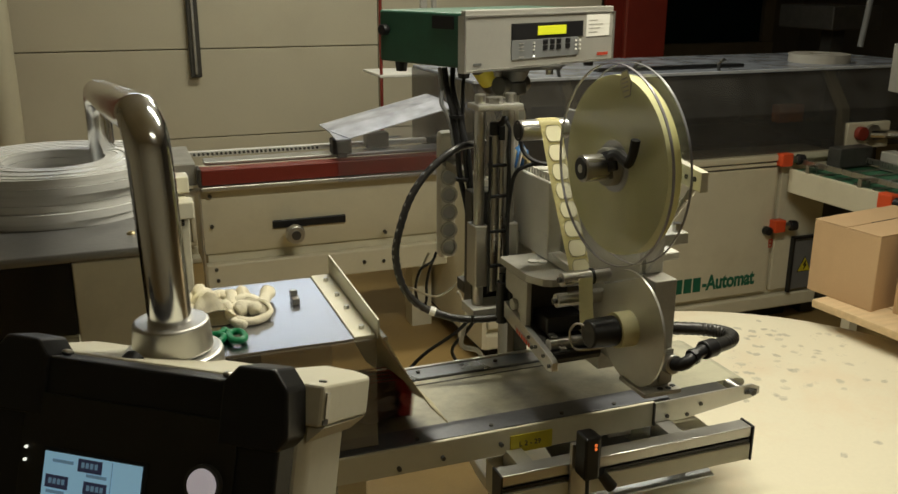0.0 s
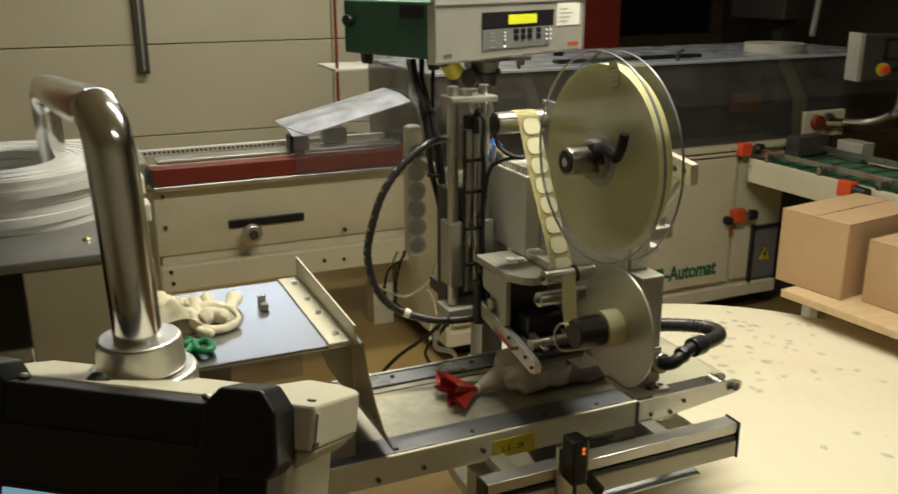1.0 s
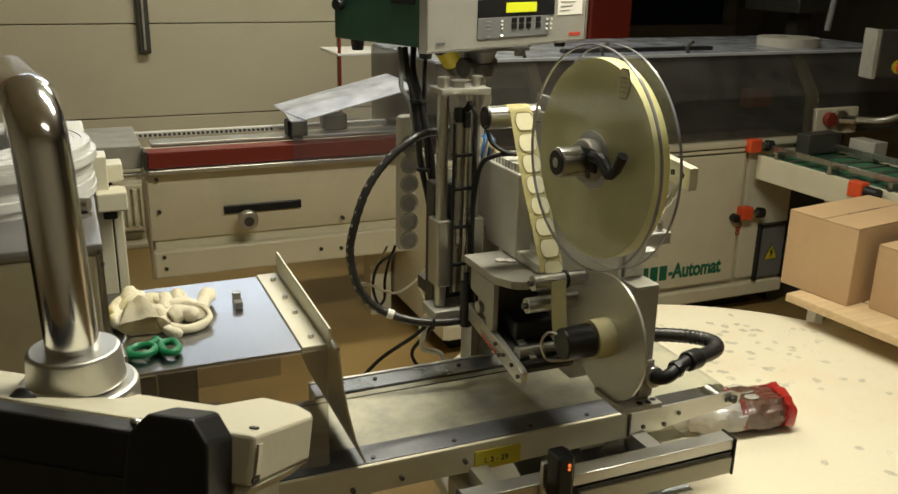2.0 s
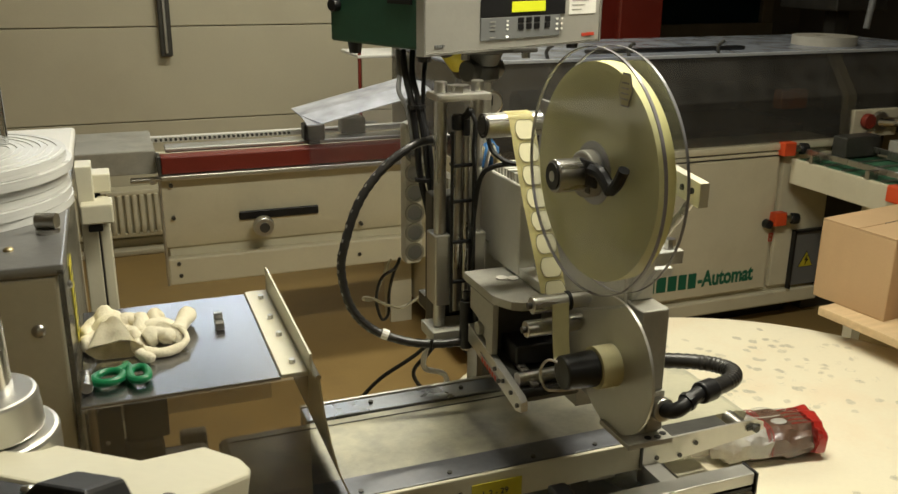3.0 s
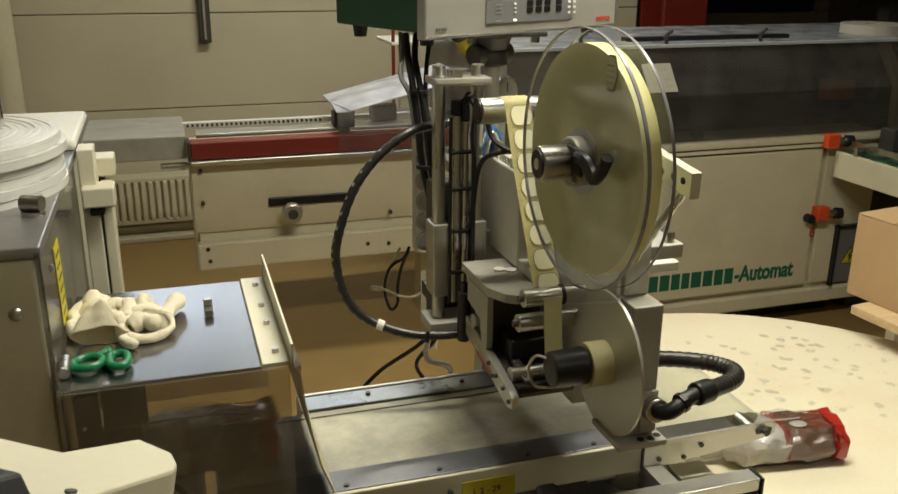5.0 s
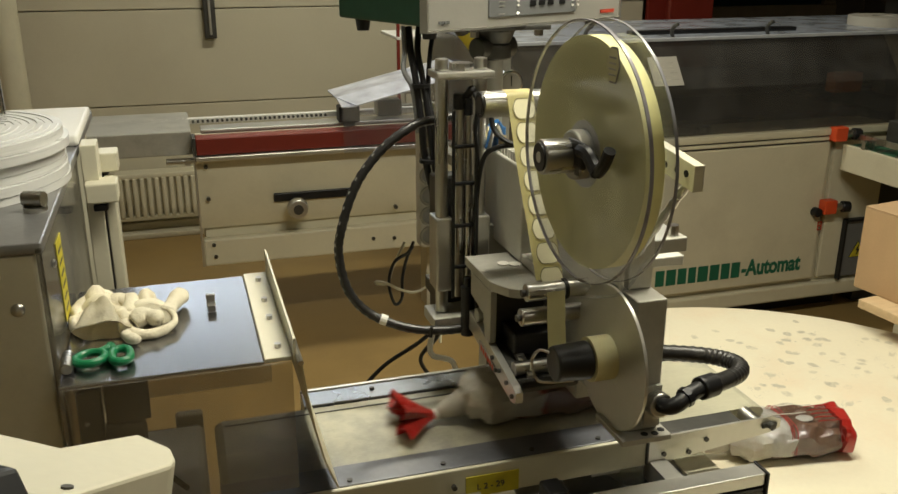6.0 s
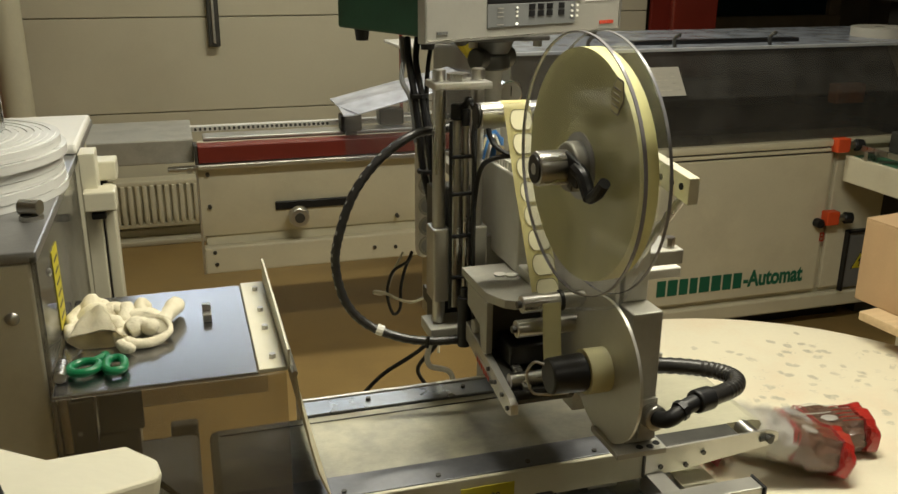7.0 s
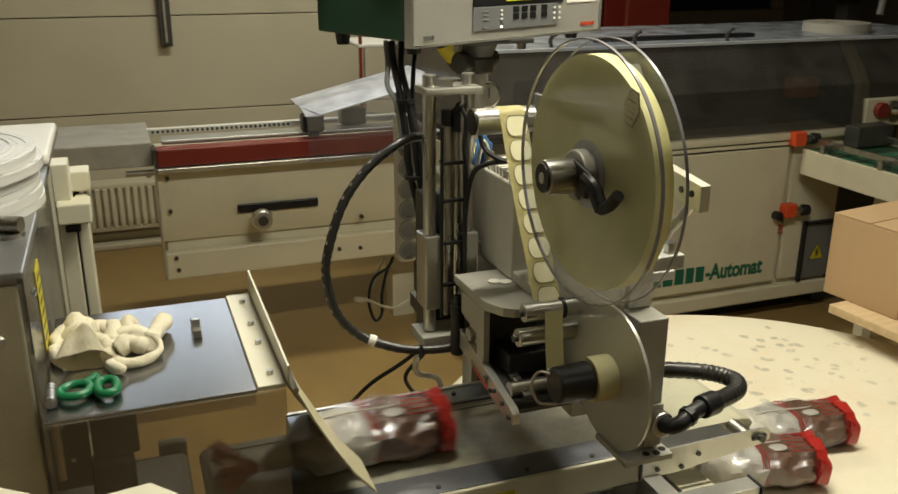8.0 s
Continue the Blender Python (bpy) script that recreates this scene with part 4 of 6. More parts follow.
    part("lower_joint", B().cyl((0.83, 1.77, 1.405), (0.83, 1.77, 1.432), 0.032, bevel=0.004).cyl((0.79, 1.75, 1.425), (0.87, 1.79, 1.425), 0.02, bevel=0.003), DARKPART, s)
    part("upper_joint", B().cyl((0.83, 1.77, 1.432), (0.83, 1.77, 1.458), 0.028, 0.04, bevel=0.003), DARKPART, s)
    part("plate", B().box(0.77, 0.92, 1.72, 1.82, 1.4585, 1.467, 0.002, None), DARKPART, s)
    for x in (0.78, 0.9):
        part("bolt", B().cyl((x, 1.73, 1.448), (x, 1.73, 1.458), 0.008, seg=6), STEEL, s)


def control_unit():
    m = Matrix.Translation((0.668, 1.64, 1.469)) @ Matrix.Rotation(radians(23.0), 4, "Z")
    low = Matrix.Diagonal((1, 1, 0.88, 1))
    t = local_thing("control_unit", m, "green and grey rack control unit with a lit yellow display", "control unit")
    P = dict(where=low)
    part("case", B().box(0.004, 0.466, 0.01, 0.26, 0.006, 0.126, 0.005), GREENBOX, t, "dark green lacquered case", **P)
    f = part("front_panel", B().box(0, 0.47, -0.004, 0.0098, 0.0, 0.132, 0.002), GREYFRONT, t, "light grey front panel", **P)
    part("rim", B().box(-0.003, 0.473, -0.006, 0.012, -0.004, -0.0005).box(-0.003, 0.473, -0.006, 0.012, 0.1325, 0.136).box(0.4705, 0.4745, -0.006, 0.012, -0.004, 0.136)
         .box(-0.004, -0.0005, -0.006, 0.012, -0.004, 0.136), ALU, f, **P)
    part("key_field", B().box(0.13, 0.345, -0.0062, -0.0042, 0.02, 0.07, 0.001), GREYPANEL, f, **P)
    part("display_field", B().box(0.13, 0.36, -0.0062, -0.0042, 0.0705, 0.113, 0.001), BLACK, f, **P)
    part("display", B().box(0.208, 0.3, -0.0078, -0.0064, 0.08, 0.104, 0.001), LCD, f, "lit yellow-green display", **P)
    for i in range(4):
        for j in range(2):
            x = 0.226 + i * 0.022 + (0.008 if i == 3 else 0)
            part("key", B().box(x, x + 0.015, -0.0078, -0.0064, 0.04 + j * 0.0155, 0.0525 + j * 0.0155, 0.001), BLACK, f, **P)
    for z in (0.061, 0.052, 0.043, 0.026):
        part("indicator", B().cyl((0.197, -0.0065, z), (0.197, -0.0085, z), 0.0025, seg=10), LED if z < 0.03 else WHITE, f, **P)
        part("caption", B().box(0.152, 0.166, -0.007, -0.0064, z - 0.001, z + 0.001), GREYFRONT, f, **P)
    for i in range(2):
        for j in range(3):
            part("indicator", B().cyl((0.345 + i * 0.014 - 0.01, -0.0065, 0.036 + j * 0.012), (0.345 + i * 0.014 - 0.01, -0.0085, 0.036 + j * 0.012), 0.0028, seg=10), WHITE, f, **P)
    part("sticker", B().box(0.372, 0.455, -0.0052, -0.0042, 0.068, 0.128), PAPER, f, "white paper sticker", **P)
    for k in range(4):
        part("sticker_line", B().box(0.38, 0.41 + 0.01 * (k % 3), -0.0058, -0.0053, 0.078 + k * 0.011, 0.0805 + k * 0.011), GREYFRONT, f, **P)
    for k in range(6):
        part("maker_bar", B().box(0.415 + k * 0.0068, 0.4195 + k * 0.0068, -0.0058, -0.0042, 0.013, 0.021), REDINK, f, **P)
    for k in range(4):
        part("type_bar", B().box(0.022 + k * 0.006, 0.026 + k * 0.006, -0.0058, -0.0042, 0.013, 0.019), GREYPANEL, f, **P)
    part("vent", B().box(-0.001, 0.003, 0.03, 0.09, 0.09, 0.118), BLACK, t, **P)
    part("side_knob", B().cyl((0.003, 0.235, 0.08), (-0.012, 0.235, 0.08), 0.013, bevel=0.003), BLACK, t, **P)
    for x, y in ((0.03, 0.03), (0.43, 0.03), (0.03, 0.22), (0.43, 0.22)):
        part("foot", B().cyl((x, y, 0.005), (x, y, -0.018), 0.014, 0.011), BLACK, t, "black rubber foot", **P)


def applicator_head():
    t = thing("applicator_head", (0.8, 1.3, 1.0), "grey label applicator head with peel bar and rollers", "machine")
    part("top_plate", B().prism([(0.69, 1.5), (0.691, 1.385), (0.697, 1.37), (0.708, 1.35), (0.722, 1.34), (0.745, 1.338), (0.765, 1.348), (0.778, 1.365), (0.787, 1.39), (0.787, 1.5)], "z", 1.118, 1.132, 0.001), ALUD, t)
    part("side_cheek", B().prism([(1.47, 1.1175), (1.378, 1.1175), (1.378, 1.035), (1.4, 1.03), (1.41, 1.07), (1.47, 1.08)], "x", 0.6905, 0.7005, 0.001), ALUD, t)
    # dark front plate and black block stand for the shade under the head
    part("front_plate", B().box(0.7015, 0.787, 1.402, 1.416, 1.028, 1.1175, 0.001), DARKPART, t)
    part("cover", B().box(0.74, 0.885, 1.43, 1.49, 1.0, 1.117), BLACK, t)
    for dx, dy in ((0.0, 0.0), (0.016, 0.008)):
        part("loose_disc", B().cyl((0.735 + dx, 1.447 - dy, 1.1325), (0.735 + dx, 1.447 - dy, 1.135), 0.009), PAPER, t)
    part("valve_knob", B().cyl((0.7, 1.44, 1.055), (0.69, 1.44, 1.055), 0.011, bevel=0.002).box(0.7, 0.72, 1.42, 1.46, 1.03, 1.08, 0.003), ALUD, t)
    part("drive_box", B().box(0.76, 0.98, 1.44, 1.62, 1.135, 1.285, 0.003), LIGHTMETAL, t, "light grey drive housing")
    part("ledge", B().box(0.762, 1.0, 1.36, 1.44, 1.134, 1.15, 0.002), LIGHTMETAL, t)
    for i in range(9):
        part("fin", B().box(0.763, 0.79, 1.446 + i * 0.012, 1.452 + i * 0.012, 1.2852, 1.299, 0.001), LIGHTMETAL, t)
    for i in range(4):
        y = 1.56 + i * 0.016
        part("fitting", B().cyl((0.772, y, 1.285), (0.772, y, 1.31), 0.0065, seg=10).cyl((0.772, y, 1.306), (0.756, y - 0.006, 1.318), 0.005, seg=10), (BRASS, STEEL, BLUEPL, BLACK)[i], t)
    for x, y in ((0.768, 1.575), (0.786, 1.6)):
        part("air_fitting", B().cyl((x, y, 1.286), (x, y, 1.315), 0.0065, seg=14).cyl((x, y, 1.31), (x - 0.014, y - 0.008, 1.326), 0.006, seg=14), BLUEPL, t, "blue air fitting")
    for i in range(4):
        part("air_tube", B().tube([(0.772, 1.56 + i * 0.014, 1.305), (0.758, 1.55 + i * 0.014, 1.33 - 0.004 * i), (0.748, 1.54 + i * 0.012, 1.318), (0.738, 1.53 + i * 0.01, 1.295)], 0.003, seg=8), (STEEL, BLUEPL, BRASS, BLACK)[i], t)
    # main plate behind the reel and gear box below
    part("gear_box", B().box(0.7945, 0.836, 1.132, 1.40, 1.005, 1.187, 0.002), ALUD, t)
    part("main_plate", B().box(0.788, 0.794, 1.17, 1.44, 1.04, 1.42, 0.001), ALU, t)
    part("post", B().box(0.8, 0.834, 1.17, 1.21, 1.1875, 1.30, 0.002), LIGHTMETAL, t)
    f = part("foot_bracket", B().box(0.776, 0.846, 1.112, 1.19, 0.9965, 1.0045, 0.001), ALUD, t, "drilled bracket plate")
    for x, y in ((0.812, 1.122), (0.826, 1.12), (0.838, 1.126)):
        part("hole", B().cyl((x, y, 1.0042), (x, y, 1.0052), 0.005, seg=12), BLACK, f)
    part("bracket_leg", B().box(0.80, 0.834, 1.3, 1.66, 0.965, 1.0045).box(0.735, 0.834, 1.66, 1.7, 0.965, 1.0045), ALUD, t)
    # peel bar
    pb = part("peel_bar", B().prism([(1.475, 1.05), (1.475, 1.018), (1.285, 0.985), (1.268, 0.99), (1.268, 1.006), (1.28, 1.012)], "x", 0.69, 0.702, 0.001), ALU, t, "slim aluminium peel bar")
    part("name_strip", B().prism([(1.42, 1.022), (1.35, 1.01), (1.35, 1.0), (1.42, 1.012)], "x", 0.688, 0.6895), GREYFRONT, pb)
    for i in range(6):
        y = 1.41 - i * 0.01
        part("maker_bar", B().prism([(y, 1.0185 - i * 0.0017), (y - 0.006, 1.0175 - i * 0.0017), (y - 0.006, 1.0095 - i * 0.0017), (y, 1.0105 - i * 0.0017)], "x", 0.6872, 0.6878), REDINK, pb)
    for y, z in ((1.277, 0.998), (1.3, 1.008), (1.33, 1.013), (1.36, 1.02), (1.345, 1.006)):
        part("bolt", B().cyl((0.69, y, z), (0.686, y, z), 0.0035, seg=8), DARKPART, pb)
    pt = part("peel_table", B().prism([(1.46, 1.036), (1.275, 1.002), (1.275, 1.008), (1.46, 1.042)], "x", 0.7035, 0.787), DARKPART, t, "dark peel table")
    part("side_strip", B().prism([(1.42, 1.04), (1.29, 1.012), (1.29, 1.02), (1.42, 1.049)], "x", 0.718, 0.73, 0.001), STEEL, pt)
    for y, z in ((1.3, 1.0205), (1.325, 1.026), (1.35, 1.0315), (1.38, 1.038)):
        part("bolt", B().cyl((0.724, y, z), (0.724, y, z + 0.005), 0.004, seg=10), STEEL, pt)
    part("press_roller", B().cyl((0.703, 1.285, 1.008), (0.79, 1.285, 1.008), 0.009), RUBBER, t)
    part("press_roller", B().cyl((0.703, 1.31, 1.022), (0.79, 1.31, 1.022), 0.011), STEEL, t)
    part("inner_block", B().box(0.715, 0.79, 1.34, 1.4, 1.028, 1.06, 0.003), BLACK, t)
    for y, z in ((1.263, 1.16), (1.279, 1.117)):
        r = part("guide_roller", B().cyl((0.698, y, z), (0.79, y, z), 0.0125, bevel=0.0015), STEEL, t, "polished guide roller")
        part("axle", B().cyl((0.6975, y, z), (0.692, y, z), 0.005, seg=10), DARKPART, r)
    part("clip", B().cyl((0.752, 1.263, 1.16), (0.757, 1.263, 1.16), 0.0145), BLACK, t)
    # upper deflection roller on a short arm
    u = part("upper_roller", B().cyl((0.683, 1.413, 1.389), (0.775, 1.413, 1.389), 0.0185, bevel=0.002), STEEL, t, "polished deflection roller")
    part("bearing", B().cyl((0.6828, 1.413, 1.389), (0.680, 1.413, 1.389), 0.013).ring((0.6825, 1.413, 1.389), (-1, 0, 0), 0.0145, 0.018, 0.002), BLACK, u)
    part("axle", B().cyl((0.775, 1.413, 1.389), (0.80, 1.413, 1.389), 0.006), STEEL, u)
    # dancer arm and spring
    d = part("dancer_arm", B().prism([(1.34, 1.408), (1.05, 1.378), (1.05, 1.348), (1.34, 1.38)], "x", 0.803, 0.816, 0.001), CREAM2, t, "pale dancer arm with a drilled end")
    for y in (1.065, 1.085, 1.11):
        part("hole", B().cyl((0.803, y, 1.366), (0.8015, y, 1.366), 0.004, seg=10), BLACK, d)
    part("spring", B().tube([(0.82, 1.08, 1.355), (0.815, 1.14, 1.28), (0.812, 1.2, 1.2)], 0.006, seg=10, ribs=0.25), STEEL, t, "tension spring")
    part("side_block", B().box(0.835, 0.9, 1.2, 1.28, 1.22, 1.24, 0.002).box(0.836, 0.87, 1.24, 1.28, 1.12, 1.22), ALUD, t)
    part("side_bolt", B().cyl((0.885, 1.215, 1.24), (0.885, 1.215, 1.254), 0.008, seg=8), STEEL, t)
    # rewind disc at the bottom
    w = part("rewind_disc", B().cyl((0.782, 1.175, 1.095), (0.786, 1.175, 1.095), 0.0965, seg=96), ALUDISC, t, "bare aluminium rewind disc")
    part("backing_roll", B().cyl((0.752, 1.175, 1.095), (0.7818, 1.175, 1.095), 0.0295, seg=40), LABEL, t, "small roll of backing paper")
    h = part("rewind_hub", B().cyl((0.703, 1.175, 1.095), (0.7518, 1.175, 1.095), 0.0235, 0.0255, seg=40, bevel=0.003), BLACK, t, "black rewind hub")
    part("wire_clip", B().tube([(0.703, 1.188, 1.106), (0.692, 1.197, 1.106), (0.684, 1.2, 1.09), (0.69, 1.196, 1.066), (0.702, 1.188, 1.063), (0.735, 1.178, 1.066)], 0.002, seg=6), STEEL, h)
    # rear view of hose fitting
    part("hose_fitting", B().cyl((0.826, 1.13, 1.047), (0.826, 1.108, 1.05), 0.0165, bevel=0.003), STEEL, t)
    part("fitting_plate", B().box(0.812, 0.835, 1.126, 1.1315, 1.012, 1.07), ALUD, t)


def label_reel():
    c = (1.157, 1.373)
    m = pose(0.717, c[0], c[1], 0, 0, 2.4)
    t = local_thing("label_reel", m, "label reel with pale yellow label roll between clear flanges", "reel")
    P = dict(where=Matrix())
    part("flange", B().ring((0.0, 0, 0), (1, 0, 0), 0.03, 0.153, 0.003, 96), ACRYL, t, "clear acrylic flange", **P)
    part("flange", B().ring((0.0295, 0, 0), (1, 0, 0), 0.03, 0.153, 0.003, 96), ACRYL, t, "clear acrylic flange", **P)
    part("label_roll", B().ring((0.005, 0, 0), (1, 0, 0), 0.04, 0.1355, 0.0225, 96), ROLLEDGE, t, "wound roll of pale yellow labels", **P)
    part("flange_edge", B().ring((-0.0006, 0, 0), (1, 0, 0), 0.152, 0.1534, 0.004, 96), EDGE, t, **P)
    part("flange_edge", B().ring((0.0292, 0, 0), (1, 0, 0), 0.1524, 0.1533, 0.0036, 96), PALE_EDGE, t, **P)
    part("core", B().ring((0.004, 0, 0), (1, 0, 0), 0.03, 0.0395, 0.025, 40), LIGHTMETAL, t, **P)
    h = part("hub", B().cyl((-0.012, 0, 0), (0.048, 0, 0), 0.0295, seg=32, bevel=0.003), ALUD, t, "grey clamping hub", **P)
    part("lever", B().box(-0.018, -0.012, -0.04, 0.0, -0.01, 0.022, 0.003).tube([(-0.015, -0.03, 0.012), (-0.016, -0.048, 0.012), (-0.016, -0.062, 0.003), (-0.016, -0.073, -0.004)], 0.0085, 10)
         .tube([(-0.016, -0.072, -0.004), (-0.016, -0.085, 0.008), (-0.016, -0.096, 0.026)], 0.007, 10), BLACK, h, "black clamping lever", **P)
    part("key_slot", B().box(-0.013, -0.0118, -0.022, -0.012, -0.02, 0.014), DARKPART, h, **P)
    part("tab", B().prism([(0.0 + 0.0128 * math.cos(q), 0.0 + 0.0197 * math.sin(q)) for q in [k * math.pi / 3 for k in range(6)]], "x", -0.0004, 0.0, m=pose(-0.0016, -0.0665, 0.111)), LABEL, t, "stuck label with a dark outline", **P)
    part("tab_outline", B().prism([(0.0 + 0.0146 * math.cos(q), 0.0 + 0.022 * math.sin(q)) for q in [k * math.pi / 3 for k in range(6)]], "x", -0.0004, 0.0, m=pose(-0.0008, -0.0665, 0.111)), INK, t, **P)
    for k in range(4):
        part("tab_print", B().box(-0.0026, -0.0021, -0.0735, -0.0595, 0.1 + k * 0.006, 0.1018 + k * 0.006), INK, t, **P)
    a = thing("reel_shaft", (0.74, c[0], c[1]), "steel reel shaft with a bearing end", "shaft")
    part("shaft", B().cyl((0.667, c[0], c[1]), (0.79, c[0], c[1]), 0.0205, bevel=0.002), STEEL, a)
    part("bearing", B().ring((0.667, c[0], c[1]), (-1, 0, 0), 0.007, 0.0165, 0.002), BLACK, a)
    part("shaft_end", B().cyl((0.667, c[0], c[1]), (0.6645, c[0], c[1]), 0.0065), ALU, a)
    return t


EDGE = mat("acrylic_edge", (0.27, 0.26, 0.28), 0.3)
PALE_EDGE = mat("pale_acrylic_edge", (0.24, 0.24, 0.26), 0.3)


def label_web():
    t = thing("label_web", (0.74, 1.34, 1.15), "pale yellow backing strip with outlined labels between the rollers", "label strip")
    line = smooth([Vector(p) for p in ((0, 1.42, 1.408), (0, 1.403, 1.406), (0, 1.3925, 1.392), (0, 1.376, 1.358), (0, 1.345, 1.299), (0, 1.306, 1.235), (0, 1.27, 1.173))], 6)
    b = bmesh.new()
    lo, hi = 0.716, 0.756
    rows = [[b.verts.new((x, p.y, p.z)) for x in (lo, hi)] for p in line]
    for p, q in zip(rows, rows[1:]):
        b.faces.new((p[0], p[1], q[1], q[0]))
    ext = bmesh.ops.solidify(b, geom=b.faces[:], thickness=0.0006)
    part("strip", b, LINER, t)
    acc, nxt = 0.0, 0.043
    for p, q in zip(line, line[1:]):
        seg = (q - p).length
        while acc + seg > nxt:
            o = p + (q - p) * ((nxt - acc) / seg)
            d = (q - p).normalized()
            n = Vector((0, d.z, -d.y))
            if n.y > 0:
                n = -n
            k = 24
            mid = Vector((0.739, 0, 0))
            bb = bmesh.new()
            bb.faces.new([bb.verts.new(o + mid + Vector((math.cos(a) * 0.0158, 0, 0)) + d * max(-0.0143, min(0.0143, math.sin(a) * 0.0183)) + n * 0.0009) for a in [2 * math.pi * i / k for i in range(k)]])
            part("label", bb, STICKER, t, "pale label")
            bb = bmesh.new()
            rows2 = []
            for i in range(k):
                a = 2 * math.pi * i / k
                ca, sa = math.cos(a), math.sin(a)
                rows2.append([bb.verts.new(o + mid + Vector((ca * w, 0, 0)) + d * max(-0.9 * w, min(0.9 * w, sa * w * 1.16)) + n * 0.0012) for w in (0.0157, 0.0167)])
            for i in range(k):
                u, v = rows2[i], rows2[(i + 1) % k]
                bb.faces.new((u[0], u[1], v[1], v[0]))
            part("label_outline", bb, OUTLINE, t)
            nxt += 0.0345
        acc += seg
    w = thing("backing_strip", (0.75, 1.25, 1.06), "narrow pale yellow backing strip running to the rewind hub", "label strip")
    part("strip", B().prism([(1.2495, 1.163), (1.2503, 1.163), (1.2445, 1.115), (1.2385, 1.085), (1.2, 1.0705), (1.1995, 1.0712), (1.2378, 1.0856), (1.2437, 1.115)], "x", 0.724, 0.75), LABEL, w)
    part("film_loop", B().tube([(0.775, 1.25, 1.15), (0.776, 1.2, 1.17), (0.777, 1.14, 1.2), (0.778, 1.09, 1.26)], 0.0022, seg=8), ACRYL, w)


def cables():
    c = thing("cable_conduit", (0.6, 1.56, 1.1), "thick black corrugated conduit looping beside the column", "conduit")
    part("conduit", B().tube([(0.70, 1.61, 1.335), (0.672, 1.6, 1.334), (0.628, 1.58, 1.33), (0.573, 1.57, 1.296), (0.53, 1.56, 1.246), (0.503, 1.55, 1.181), (0.497, 1.55, 1.134), (0.509, 1.54, 1.077), (0.543, 1.53, 1.037), (0.599, 1.51, 1.015), (0.655, 1.5, 1.008), (0.70, 1.49, 1.012)], 0.0078, seg=12, ribs=0.12), RUBBER, c)
    # small pale rods stand for glints at the slits, outside of the loop
    arc = smooth([Vector(q) for q in ((0.628, 1.58, 1.33), (0.573, 1.57, 1.296), (0.53, 1.56, 1.246), (0.503, 1.55, 1.181), (0.497, 1.55, 1.134), (0.509, 1.54, 1.077), (0.543, 1.53, 1.037), (0.599, 1.51, 1.015))], 6)
    for p, q in list(zip(arc, arc[1:]))[1::2]:
        d = (q - p).normalized()
        o = Vector((-d.z, 0, d.x)).normalized()
        if o.dot(p - Vector((0.62, 1.5, 1.18))) < 0:
            o = -o
        o = (o * 0.85 + Vector((0, -0.5, 0))).normalized()
        part("slit", B().cyl(p + o * 0.0068, p + o * 0.0068 + d * 0.0055, 0.0016, seg=8), SLITGLINT, c)
    part("tape_mark", B().cyl((0.556, 1.5255, 1.0305), (0.566, 1.522, 1.0265), 0.0088, seg=12), PAPER, c)
    part("tie", B().cyl((0.632, 1.497, 1.0), (0.634, 1.497, 1.0195), 0.003, seg=6), BLACK, c)
    h = thing("air_conduit", (0.95, 1.15, 1.03), "black ribbed hose with a coupling from the head", "hose")
    part("hose", B().tube([(0.893, 1.106, 1.071), (0.93, 1.12, 1.068), (0.958, 1.138, 1.064), (0.974, 1.165, 1.06), (0.968, 1.196, 1.056), (0.94, 1.222, 1.054), (0.89, 1.245, 1.053), (0.834, 1.26, 1.053)], 0.0122, seg=14, ribs=0.1), RUBBER, h)
    part("coupling", B().cyl((0.872, 1.1, 1.072), (0.9, 1.108, 1.071), 0.0155, seg=16, bevel=0.003), BLACK, h)
    part("elbow", B().tube([(0.826, 1.112, 1.05), (0.829, 1.095, 1.056), (0.838, 1.09, 1.062), (0.855, 1.095, 1.069), (0.875, 1.101, 1.072)], 0.0105, seg=14), BLACK, h)
    part("nut", B().cyl((0.846, 1.0925, 1.0665), (0.853, 1.0945, 1.0685), 0.0132, seg=8), BLACK, h)
    w = thing("cable_bundle", (0.64, 1.66, 1.1), "bundle of black cables tied down from the control unit", "cable")
    part("cable", B().tube([(0.662, 1.73, 1.468), (0.66, 1.71, 1.43), (0.66, 1.68, 1.388), (0.664, 1.66, 1.32), (0.669, 1.66, 1.263), (0.683, 1.645, 1.175), (0.69, 1.635, 1.05)], 0.006, seg=8), BLACK, w)
    part("cable", B().tube([(0.68, 1.73, 1.468), (0.672, 1.71, 1.43), (0.671, 1.675, 1.388), (0.676, 1.655, 1.32), (0.681, 1.65, 1.263), (0.692, 1.64, 1.175), (0.7, 1.632, 1.05)], 0.0055, seg=8), BLACK, w)
    part("cable", B().tube([(0.71, 1.74, 1.468), (0.69, 1.7, 1.42), (0.68, 1.67, 1.36), (0.684, 1.645, 1.3), (0.69, 1.64, 1.2)], 0.004, seg=8), BLACK, w)
    part("grey_cable", B().tube([(0.655, 1.74, 1.468), (0.652, 1.72, 1.43), (0.645, 1.7, 1.4), (0.655, 1.68, 1.37), (0.66, 1.665, 1.3)], 0.0045, seg=8), TRAY, w)
    part("cable", B().tube([(0.735, 1.52, 1.36), (0.74, 1.51, 1.33), (0.755, 1.49, 1.315), (0.775, 1.48, 1.31)], 0.004, seg=8), BLACK, w)
